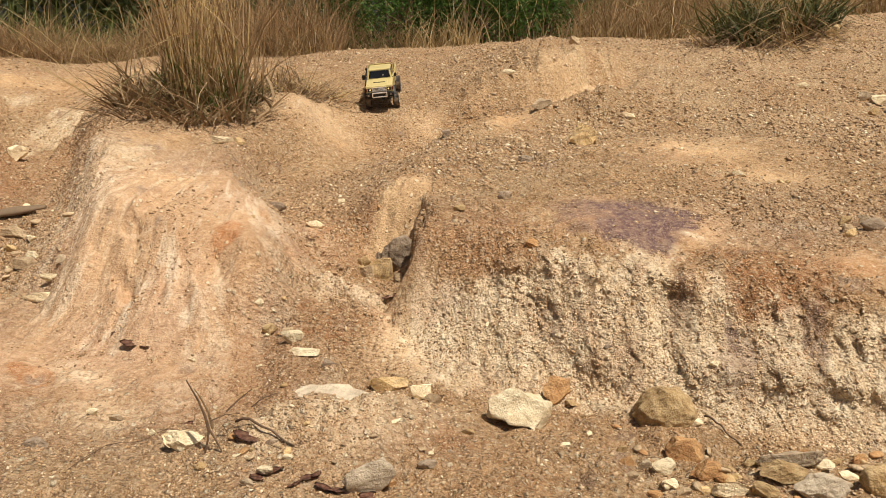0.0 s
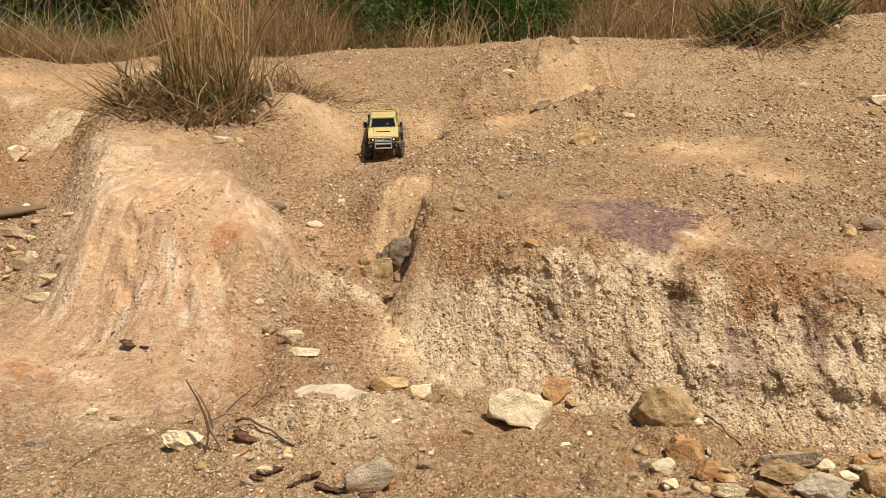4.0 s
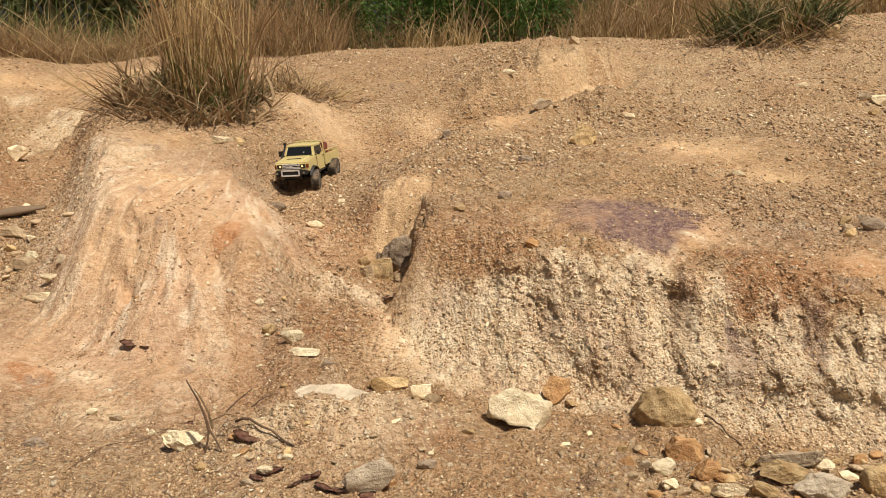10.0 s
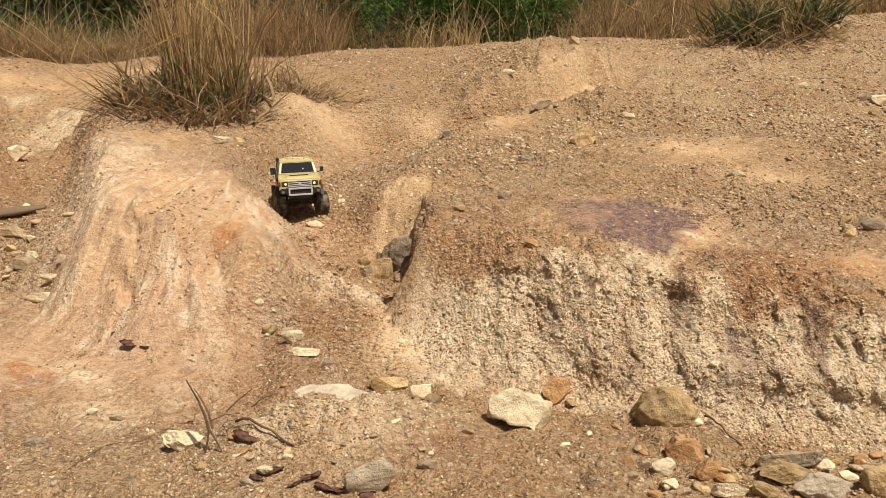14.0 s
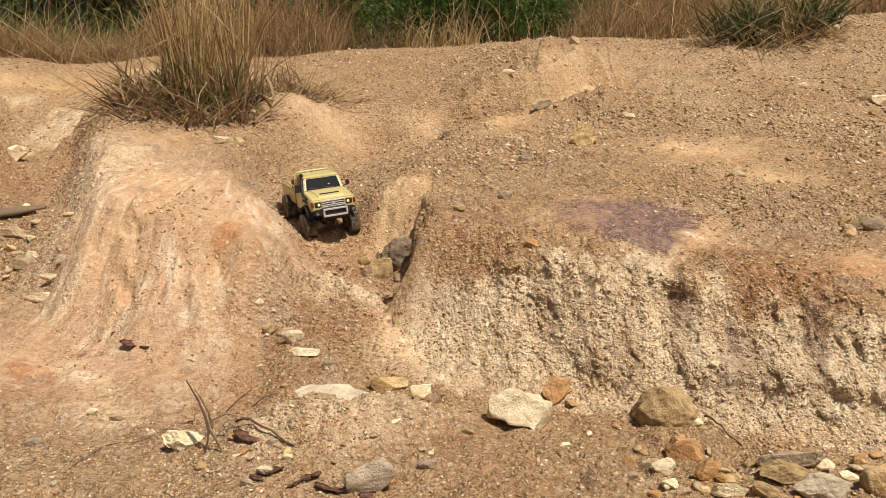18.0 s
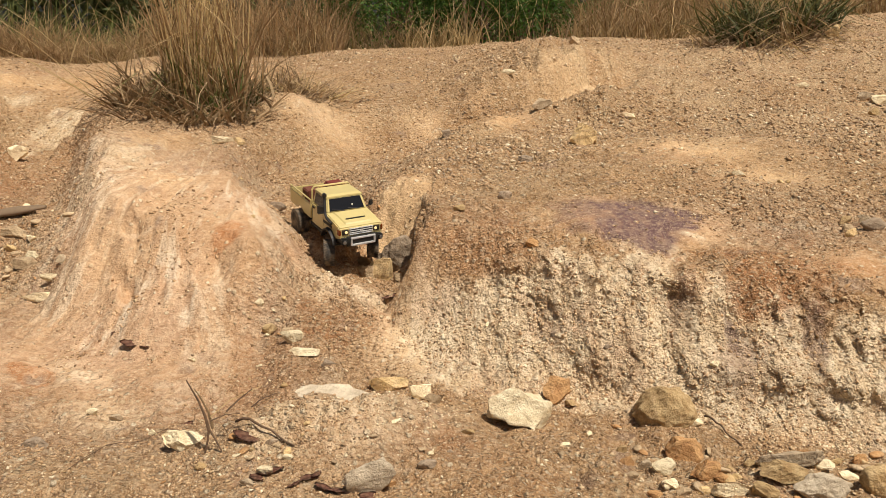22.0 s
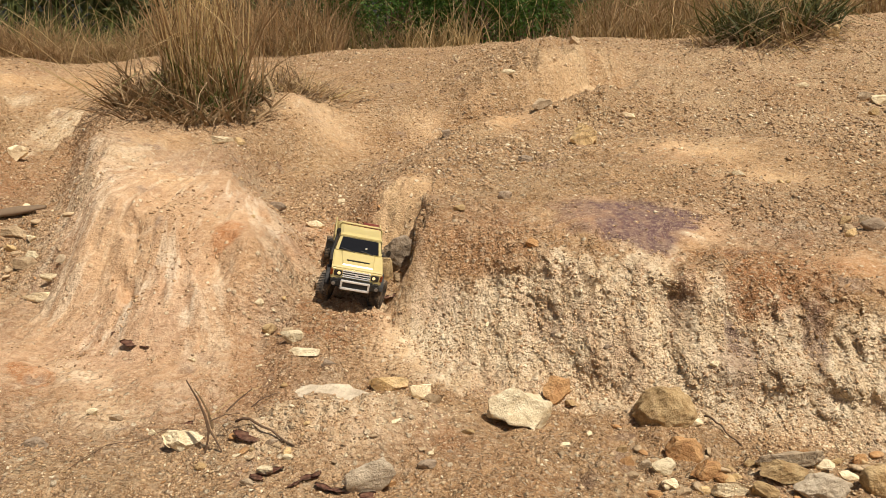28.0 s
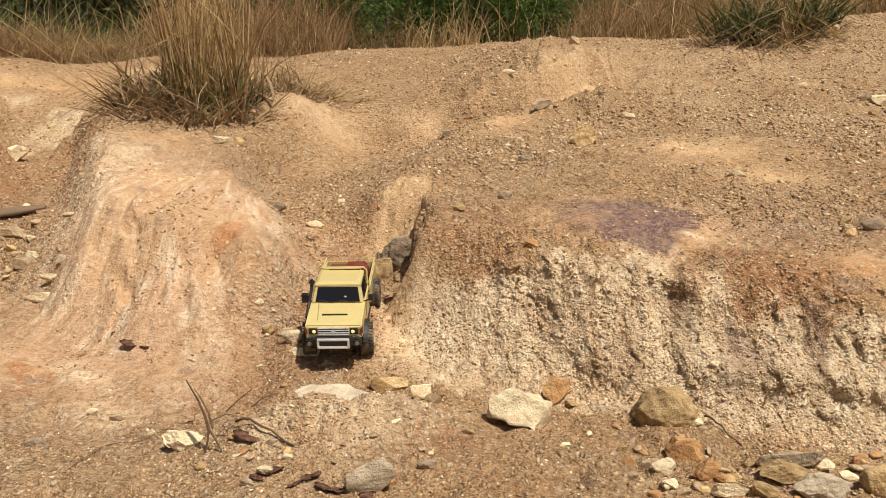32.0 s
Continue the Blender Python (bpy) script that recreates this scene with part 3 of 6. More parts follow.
CHROME = plain("chrome", (0.86, 0.85, 0.83), 0.3, 0.55, grain=0.03)
STEEL = plain("steel", (0.32, 0.31, 0.30), 0.4, 0.7, dust=0.3)
GLASS = plain("tinted_glass", (0.012, 0.013, 0.016), 0.05, grain=0.0)
GLASS.node_tree.nodes["Principled BSDF"].inputs["Specular IOR Level"].default_value = 0.22
RED = plain("dark_red", (0.19, 0.026, 0.018), 0.5, dust=0.1)
WOOD = plain("red_brown_wood", (0.17, 0.055, 0.03), 0.7, scale=120.0)
AMBER = plain("amber_lens", (0.20, 0.045, 0.012), 0.25)
LAMP = glow("headlight_glow", (1.0, 0.76, 0.36), 0.45)
DARK_GREEN = blade_material("dark_green_grass", (0.050, 0.056, 0.018), (0.14, 0.145, 0.050), 0.2)
DRY = blade_material("dry_grass", (0.50, 0.35, 0.15), (0.74, 0.57, 0.30))
THATCH = blade_material("dead_thatch", (0.18, 0.11, 0.055), (0.50, 0.36, 0.20), 0.25)
GREEN = blade_material("green_grass", (0.10, 0.13, 0.03), (0.24, 0.26, 0.08))
FAR_DRY = blade_material("far_dry_grass", (0.32, 0.22, 0.095), (0.58, 0.43, 0.22))
LEAF = blade_material("leaf", (0.030, 0.075, 0.012), (0.13, 0.23, 0.045), 0.45)
RUSSET = blade_material("russet_grass", (0.24, 0.145, 0.065), (0.50, 0.335, 0.17), 0.3)
LEAF_DULL = blade_material("dull_leaf", (0.06, 0.085, 0.03), (0.12, 0.14, 0.06))
BARK = plain("bark", (0.22, 0.15, 0.09), 0.9)
DEADLEAF = plain("dead_leaf", (0.27, 0.115, 0.07), 0.8, grain=0.3, scale=140.0, dust=0.3)
TWIG = plain("twig", (0.17, 0.10, 0.055), 0.9, grain=0.25)
# ---- builders ----
def put(name, bm, mat, parent=None, label="", smooth=True):
    me = bpy.data.meshes.new(name)
    bm.to_mesh(me)
    bm.free()
    if smooth:
        me.shade_smooth()
    me.materials.append(mat)
    ob = new(name, me)
    if parent:
        ob.parent = parent
    if label:
        tagged(ob, label)
    return ob


def part(name, bm, mat, parent, label="", smooth=False):
    return put(name, bm, mat, parent, label, smooth)


def empty(name, m):
    ob = new(name)
    ob.empty_display_size = 0.1
    ob.matrix_basis = m
    return ob


def block(bm, x0, x1, y0, y1, z0, z1, bevel=0.003, segs=2):
    r = bmesh.ops.create_cube(bm, size=1.0)
    for v in r["verts"]:
        v.co = Vector(((x0 + x1) / 2 + v.co.x * (x1 - x0), (y0 + y1) / 2 + v.co.y * (y1 - y0), (z0 + z1) / 2 + v.co.z * (z1 - z0)))
    if bevel:
        es = {e for v in r["verts"] for e in v.link_edges}
        bmesh.ops.bevel(bm, geom=list(es), offset=bevel, segments=segs, affect="EDGES", clamp_overlap=True)
    return bm


def box(x0, x1, y0, y1, z0, z1, bevel=0.003):
    return block(bmesh.new(), x0, x1, y0, y1, z0, z1, bevel)


def loft(rings, close=True):
    """A skin over rings of equal length, ends capped."""
    bm = bmesh.new()
    vs = [[bm.verts.new(p) for p in ring] for ring in rings]
    n = len(rings[0])
    for a, b in zip(vs, vs[1:]):
        for k in range(n):
            bm.faces.new((a[k], a[(k + 1) % n], b[(k + 1) % n], b[k]))
    if close:
        bm.faces.new(vs[0][::-1])
        bm.faces.new(vs[-1])
    bmesh.ops.recalc_face_normals(bm, faces=bm.faces)
    return bm


def tube(points, radius, sides=8, bm=None, taper=1.0):
    bm = bm or bmesh.new()
    pts = [Vector(p) for p in points]
    rings = []
    for k, p in enumerate(pts):
        d = (pts[min(k + 1, len(pts) - 1)] - pts[max(k - 1, 0)]).normalized()
        q = d.to_track_quat("Z", "Y")
        r = radius * (1 + (taper - 1) * k / max(1, len(pts) - 1))
        rings.append([bm.verts.new(p + q @ Vector((r * math.cos(a), r * math.sin(a), 0))) for a in [2 * math.pi * j / sides for j in range(sides)]])
    for a, b in zip(rings, rings[1:]):
        for k in range(sides):
            bm.faces.new((a[k], a[(k + 1) % sides], b[(k + 1) % sides], b[k]))
    bm.faces.new(rings[0][::-1])
    bm.faces.new(rings[-1])
    return bm


def ring_y(profile, sides):
    """Turns a profile of (y, r) round the y axis."""
    return loft([[(r * math.cos(a), y, r * math.sin(a)) for a in [2 * math.pi * k / sides for k in range(sides)]] for y, r in profile])


def slab(outline, y0, y1, bevel=0.002):
    """An outline in x and z, given thickness along y."""
    bm = bmesh.new()
    a = [bm.verts.new((x, y0, z)) for x, z in outline]
    b = [bm.verts.new((x, y1, z)) for x, z in outline]
    n = len(outline)
    bm.faces.new(a)
    bm.faces.new(b[::-1])
    for k in range(n):
        bm.faces.new((a[k], b[k], b[(k + 1) % n], a[(k + 1) % n]))
    bmesh.ops.recalc_face_normals(bm, faces=bm.faces)
    if bevel:
        bmesh.ops.bevel(bm, geom=list(bm.edges), offset=bevel, segments=2, affect="EDGES", clamp_overlap=True)
    return bm


def mesh_arrays(name, verts, faces, mat, smooth=True):
    me = bpy.data.meshes.new(name)
    me.vertices.add(len(verts))
    me.vertices.foreach_set("co", np.asarray(verts, np.float32).ravel())
    k = faces.shape[1]
    me.loops.add(faces.size)
    me.loops.foreach_set("vertex_index", faces.astype(np.int32).ravel())
    me.polygons.add(len(faces))
    me.polygons.foreach_set("loop_start", np.arange(0, faces.size, k, dtype=np.int32))
    me.update(calc_edges=True)
    if smooth:
        me.shade_smooth()
    me.materials.append(mat)
    return me


def ground_z(x, y):
    return float(height(np.array([x]), np.array([y]))[0])
# ---- the ground: one sheet to the horizon, finest where the camera looks ----
def steps(*spans):
    out = []
    for a, b, d in spans:
        out.append(np.arange(a, b - d * 0.5, d))
    return np.concatenate(out)


def far_steps(start, end, first, grow=1.18):
    out, v, d = [], start, first
    while v < end:
        out.append(v)
        d *= grow
        v += d
    return np.array(out + [end])


_side = far_steps(4.4, 420.0, 0.03)
XS = np.concatenate([-_side[::-1], steps((-4.4, -1.7, 0.018), (-1.7, -0.5, 0.008), (-0.5, 1.3, 0.0054), (1.3, 4.4, 0.018)), _side])
YS = np.concatenate([-far_steps(-1.2, 300.0, 0.03, 1.3)[::-1], steps((1.2, 1.65, 0.008), (1.65, 2.3, 0.0045), (2.3, 2.95, 0.0065), (2.95, 4.0, 0.010), (4.0, 7.4, 0.016)), far_steps(7.4, 500.0, 0.03)])


def soil_masks(x, y):
    """Where each kind of earth lies: pink, pale, stony; rust, violet (with painted shade), ochre."""
    line = y - (4.55 + 0.65 * (x + 0.05)) + 0.05 * fbm(x * 5, y * 5, 2, 69)
    n1, n2 = fbm(x * 3, y * 3, 4, 71), fbm(x * 9, y * 9, 4, 75)
    sm, bank0 = np.clip(smooth_clay(x, y), 0, 1), ramp(x, -0.1, 0.2)
    wet = np.exp(-((x - gully_mid(y)) / 0.19) ** 2) * ramp(y, 2.1, 2.35) * ramp(-y, -3.6, -3.1)
    wet = wet * (1 - 0.9 * blob(x, y, -0.33, 2.53, 0.15, 0.11, -15))
    face2 = ramp(line + 0.05 * n2, -0.40, -0.25) * ramp(-line, -0.46, -0.30) * ramp(x + 0.08 * n2 - 0.5 * np.clip(0.25 - line, 0, 1), 0.50, 0.60) * ramp(-x - 0.5 * np.clip(0.25 - line, 0, 1) + 0.08 * n2, -1.36, -1.22)
    rill = fbm((x + 0.6 * y) * 9, line * 2.5, 3, 145)
    pink = np.clip(sum(0.45 * blob(x, y, kx, ky, kr, kr * 0.7, -20) for kx, ky, kr, kh in KNOBS) - 0.3 * wet + 0.5 * bank0 * ramp(y, 2.2, 2.4) * ramp(-y, -3.0, -2.5) + ramp(-x, -0.1, 0.7) * ramp(-y, -4.4, -3.2) * 0.8 + 0.35 * n1 + 0.3 * ramp(x, 0.9, 1.3) * ramp(-y, -2.6, -2.1), 0, 1)
    s = (y - face_start(x)) / face_width(x)
    bank = ramp(x, -0.25, 0.1)
    sj = s + 0.16 * fbm(x * 14, y * 5, 3, 181) + 0.10 * n2
    face = ramp(s, -0.2, 0.05) * ramp(-sj, -0.78, -0.58) * bank
    pale = face * (1.25 + 0.35 * n1) + 1.0 * blob(x, y, -0.30, 1.72, 0.27, 0.16, 5) * (1 + 0.6 * n2) + 1.2 * ramp(blob(x, y, -0.26, 1.92, 0.20, 0.08, -8) + 0.3 * n2, 0.3, 0.6) + 0.7 * blob(x, y, -0.40, 2.50, 0.11, 0.09) + 0.25 * blob(x, y, -0.14, 2.28, 0.12, 0.1) + 0.6 * blob(x, y, -0.32, 2.50, 0.10, 0.07) * (1 + n2)
    pale = pale + 0.9 * blob(x, y, 0.60, 2.22, 0.06, 0.10, 20) + 0.8 * blob(x, y, -1.08, 2.13, 0.12, 0.05, -20) + 0.6 * blob(x, y, -0.98, 1.95, 0.14, 0.07) * (1 + n2) + 0.5 * blob(x, y, -1.9, 4.1, 0.3, 0.3) + 0.12 * blob(x, y, -0.85, 4.5, 0.24, 0.30) * (1 + n2) + 0.2 * blob(x, y, -0.13, 4.75, 0.14, 0.12) + face2 * (0.05 + 0.35 * ramp(rill, -0.3, 0.5)) + 0.15 * blob(x, y, -0.13, 2.26, 0.12, 0.13) + 0.7 * blob(x, y, -2.78, 5.08, 0.14, 0.12) + 0.3 * ramp(x, 0.9, 1.6) * ramp(y, 3.0, 3.6) * (0.8 + n1) + 0.9 * ramp(blob(x, y, -2.45, 4.41, 0.13, 0.12) + 0.3 * n2, 0.4, 0.7) + 0.28 * blob(x, y, -1.42, 3.2, 0.2, 0.5) * (1 + 1.2 * n2)
    pale = pale + 0.9 * ramp(blob(x, y, -0.32, 2.53, 0.14, 0.10, -15) + 0.3 * n2, 0.25, 0.7) + 0.4 * blob(x, y, -0.42, 2.62, 0.09, 0.05) + 1.1 * ramp(blob(x, y, 0.665, 2.25, 0.07, 0.11, -15) + 0.3 * n2, 0.3, 0.6) + 0.7 * ramp(blob(x, y, 0.79, 2.36, 0.06, 0.022, -30) + 0.2 * n2, 0.35, 0.6)
    pale = pale + 0.9 * ramp(blob(x, y, -2.34, 4.68, 0.16, 0.3) + 0.25 * n2, 0.3, 0.5) + 0.4 * ramp(n1 + 0.5 * n2, 0.5, 1.0) * sm * ramp(-x, -0.3, 0.0)
    stony = (ramp(x, -0.35, 0.4) * ramp(y, 2.65, 3.2) * 0.42 + 0.4 * n1) * ramp(y, 2.3, 2.8) + 0.3 * ramp(-y, -1.85, -1.5) + 0.6 * ramp(-y, -1.78, -1.64) * ramp(x, 0.15, 0.45) + 0.45 * ramp(-y, -1.8, -1.6) * ramp(-x, 0.2, 0.6) + 0.7 * wet + 0.5 * np.exp(-((x - gully_mid(y)) / 0.2) ** 2) * ramp(y, 3.0, 3.3) * ramp(-y, -4.2, -3.4) + 0.6 * blob(x, y, 0.6, 3.9, 0.85, 0.3, 58) + 0.7 * blob(x, y, -1.8, 2.9, 0.3, 0.6) - 0.8 * sm
    rust = 0.35 * ramp(n1 + n2 * 0.6, 0.45, 1.1) + 0.9 * ramp(blob(x, y, -0.11, 2.90, 0.08, 0.10) + 0.35 * n2, 0.25, 0.8) + 0.5 * blob(x, y, -0.18, 2.92, 0.12, 0.1) + 0.35 * face2 * ramp(-rill, 0.1, 0.6) * ramp(x, 0.85, 1.1) + 0.9 * blob(x, y, -2.16, 4.0, 0.22, 0.28) + 1.1 * ramp(blob(x, y, -0.74, 2.58, 0.08, 0.08) + 0.2 * n2, 0.35, 0.7) + 1.4 * ramp(blob(x, y, -1.26, 2.15, 0.10, 0.045, -25) + 0.2 * n2, 0.3, 0.6) + 0.30 * blob(x, y, -0.85, 2.05, 0.6, 0.16)
    rust = rust + 0.75 * blob(x, y, 1.08, 2.10, 0.16, 0.07) + 1.1 * ramp(blob(x, y, 0.87, 2.05, 0.11, 0.07) + 0.3 * n2, 0.25, 0.7) + 0.8 * blob(x, y, 0.70, 2.07, 0.05, 0.045) + 0.4 * blob(x, y, 0.0, 1.65, 0.35, 0.1) + 0.45 * bank * ramp(s, 0.55, 0.8) * ramp(-s, -2.2, -1.0) * (0.9 + 0.9 * n2) * (1 - 0.8 * ramp(x, 0.98, 1.15))
    rust = rust + 0.38 * wet * (1 + 0.8 * n2) + 0.45 * blob(x, y, -0.52, 2.30, 0.12, 0.2) * (1 + n2)
    rust = rust + 0.5 * ramp(-x, 1.6, 1.9) * ramp(-y, -4.6, -4.0) * ramp(y, 2.7, 3.2) * (0.8 + n1) + 0.5 * blob(x, y, 0.90, 1.75, 0.1, 0.04) + 0.4 * blob(x, y, 0.16, 1.50, 0.16, 0.06)
    bands = fbm((x + 0.25 * y) * 4, (y - 0.25 * x) * 20, 4, 147)
    shale_shade = 1.7 * ramp(blob(x, y, 0.72, 2.50, 0.19, 0.11, -25) + 0.18 * n2 + 0.12 * bands, 0.3, 0.6) * (0.85 + 0.3 * bands)
    shale_shade = shale_shade + 0.75 * ramp(blob(x, y, 0.60, 2.48, 0.26, 0.22, -20) + 0.15 * n2, 0.25, 0.6) * ramp(bands, -1.2, 0.2) + 0.7 * ramp(blob(x, y, 0.62, 2.35, 0.13, 0.12) + 0.25 * n2, 0.25, 0.6)
    # dark grey streaks; shade in bays and on the pocket wall put into colour
    shale_shade = shale_shade + 0.5 * ramp(blob(x, y, 0.665, 2.07, 0.035, 0.06) + 0.3 * n2, 0.3, 0.7) + 0.7 * ramp(blob(x, y, 0.785, 1.97, 0.03, 0.07) + 0.4 * n2, 0.3, 0.7) + 0.7 * ramp(blob(x, y, 0.99, 1.93, 0.03, 0.06) + 0.4 * n2, 0.3, 0.7) + 0.20 * face * ramp(fbm(x * 16, y * 3, 3, 83), 0.4, 0.8) + 0.7 * blob(x, y, 0.80, 1.90, 0.06, 0.06) + 0.35 * blob(x, y, -0.075, 2.45, 0.02, 0.12)
    ochre = 1.7 * ramp(blob(x, y, -0.16, 2.90, 0.13, 0.13) + 0.3 * n2, 0.2, 0.8) + ramp(-y, -6.5, -4.3) * ramp(y, 3.4, 4.4) * (0.12 + 0.6 * n1) + face2 * (0.45 + 0.3 * rill) + 0.45 * blob(x, y, 0.33, 4.25, 0.16, 0.35, -20) + 0.4 * blob(x, y, 1.3, 3.02, 0.2, 0.13) + 0.3 * blob(x, y, -0.12, 4.75, 0.14, 0.12) + 0.4 * blob(x, y, 1.2, 3.5, 0.3, 0.25) + 0.5 * blob(x, y, 0.88, 1.76, 0.07, 0.04)
    return [np.clip(v, 0, 1) for v in (pink, pale, stony)], [np.clip(v, 0, 1) for v in (rust, shale_shade, ochre)]


def weathered(x, y, z):
    """The bank's face, crumbling: where a point of the slope ends up once lumps, flutes and bays have moved it sideways."""
    s = (y - face_start(x)) / face_width(x)
    on = ramp(s, -0.05, 0.15) * ramp(-s, -1.1, -0.7) * ramp(x, 0.0, 0.18)
    crack = 1 - ramp(np.abs(fbm(x * 7 + 2 * fbm(x * 3, z * 6, 2, 103), z * 2.2, 3, 105)), 0.02, 0.12)
    push = -0.006 * crack * ramp(fbm(x * 4, z * 5, 2, 109), -0.2, 0.3) + 0.010 * fbm(x * 11, z * 7, 3, 101) + 0.007 * (0.45 - np.abs(fbm(x * 26, z * 12, 3, 107))) + 0.007 * (0.5 - clods(x * 38, z * 30, 113)) + 0.006 * (0.5 - clods(x * 80, z * 75, 117))
    lip = 0.030 * ramp(x, 0.62, 0.74) * np.exp(-((z - 0.11 - 0.012 * noise2(x * 9, x * 0, 119)) / 0.035) ** 2) + 0.012 * blob(x, z, 0.67, 0.285, 0.05, 0.03)
    lip = lip + 0.03 * np.clip(fbm(x * 26, x * 0 + 3.0, 2, 167) + 0.1, 0, 0.8) * ramp(x, 0.02, 0.2) * np.exp(-((z - 0.305 - 0.018 * noise2(x * 7, x * 0, 169)) / 0.022) ** 2)
    # slipped bays under the brow, each with a crust hanging over it
    for bx, bz, bw, bh, deep in ((0.665, 0.225, 0.026, 0.060, 0.030), (0.775, 0.205, 0.016, 0.055, 0.03), (0.845, 0.245, 0.03, 0.02, 0.025), (0.90, 0.225, 0.02, 0.03, 0.025), (0.965, 0.19, 0.016, 0.055, 0.03), (1.06, 0.18, 0.022, 0.055, 0.03)):
        bay = ramp(np.exp(-(((x - bx) / bw) ** 2 + ((z - bz) / bh) ** 2)) + 0.30 * fbm(x * 34, z * 16, 3, 121), 0.25, 0.8)
        hang = np.exp(-(((x - bx) / (bw * 1.5)) ** 2 + ((z - bz - bh * 1.15) / 0.02) ** 2))
        lip = lip - 0.4 * deep * bay + 0.006 * hang
    x = x + on * 0.012 * fbm(x * 30, z * 30, 2, 127)
    y = y - on * (push + lip)
    return x, y


def build_ground():
    gx, gy = np.meshgrid(XS, YS)
    x, y = gx.ravel(), gy.ravel()
    z = height(x, y)
    x0, y0 = x, y
    x, y = weathered(x, y, z)
    w, h = len(XS), len(YS)
    i = (np.arange(h - 1)[:, None] * w + np.arange(w - 1)[None]).ravel()
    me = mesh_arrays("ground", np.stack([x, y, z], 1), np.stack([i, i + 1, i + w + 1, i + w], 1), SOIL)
    soil, stain = soil_masks(x0, y0)
    for name, masks in (("soil", soil), ("stain", stain)):
        at = me.attributes.new(name, "FLOAT_COLOR", "POINT")
        at.data.foreach_set("color", np.stack([*masks, (1 - np.clip(smooth_clay(x0, y0), 0, 1)) * (1 - 0.45 * soil[1])], 1).astype(np.float32).ravel())
    fan, along = mound_flow(x0, y0)
    at = me.attributes.new("run", "FLOAT_VECTOR", "POINT")
    at.data.foreach_set("vector", np.stack([fan * 0.5, along * 0.35, z * 0], 1).astype(np.float32).ravel())
    return tagged(new("ground", me), "eroded tan and pink clay slope with gullies and a pale bank", "ground", kind="structure")


build_ground()
# ---- the model pickup; x forward, y to its left, origin on the ground between the axles ----
def arc(cx, cz, r, a0, a1, n):
    return [(cx + r * math.cos(radians(a0 + (a1 - a0) * k / n)), cz + r * math.sin(radians(a0 + (a1 - a0) * k / n))) for k in range(n + 1)]


def pane(a, b, c, d, margin, lift, thick, normal):
    """A thin plate set on the quad a b c d, drawn in by the margins (along ab, along ad)."""
    a, b, c, d, nn = Vector(a), Vector(b), Vector(c), Vector(d), Vector(normal).normalized()
    mu, mv = margin
    pt = lambda u, v: (a * (1 - u) + b * u) * (1 - v) + (d * (1 - u) + c * u) * v
    ring = [pt(mu, mv), pt(1 - mu, mv), pt(1 - mu, 1 - mv), pt(mu, 1 - mv)]
    bm = loft([[p + nn * (lift - thick) for p in ring], [p + nn * lift for p in ring]])
    return bm


def build_wheel(truck, name_label):
    hub = part("wheel", ring_y([(-0.012, 0.010), (0.012, 0.010)], 12), STEEL, truck, name_label)
    prof = [(-0.019, 0.030), (-0.0205, 0.038), (-0.0195, 0.044), (-0.014, 0.0472), (0.0, 0.048), (0.014, 0.0472), (0.0195, 0.044), (0.0205, 0.038), (0.019, 0.030)]
    part("tyre", ring_y(prof, 40), RUBBER, hub, "dusty black knobbly tyre", True)
    bm = bmesh.new()
    for k in range(32):
        a = 2 * math.pi * k / 32
        for y0, y1, off, tilt in ((-0.0195, -0.0035, 0.0, 0.35), (0.0035, 0.0195, 0.5, -0.35)):
            aa = a + off * 2 * math.pi / 32
            before = len(bm.verts)
            block(bm, -0.0029, 0.0029, y0, y1, 0.0455, 0.0496, 0.0)
            bm.verts.ensure_lookup_table()
            mid = Vector((0, (y0 + y1) / 2, 0))
            turn = Matrix.Rotation(aa, 4, "Y") @ Matrix.Translation(mid) @ Matrix.Rotation(tilt, 4, "Z") @ Matrix.Translation(-mid)
            for v in bm.verts[before:]:
                v.co = turn @ v.co
    part("tread", bm, RUBBER, hub)
    part("rim", ring_y([(-0.0165, 0.031), (-0.0175, 0.029), (-0.008, 0.022), (-0.008, 0.008), (-0.014, 0.007), (-0.014, 0.002),
                        (0.014, 0.002), (0.014, 0.007), (0.008, 0.008), (0.008, 0.022), (0.0175, 0.029), (0.0165, 0.031)], 24), SILVER, hub, "silver-grey rim")
    for k in range(6):
        a = 2 * math.pi * k / 6
        x, z = 0.0165 * math.cos(a), 0.0165 * math.sin(a)
        bm = bmesh.new()
        for y in (-0.0085, 0.0085):
            block(bm, x - 0.0028, x + 0.0028, y - 0.002, y + 0.002, z - 0.0028, z + 0.0028, 0.001, 1)
        part("rim_bolt", bm, BLACK, hub)
    return hub


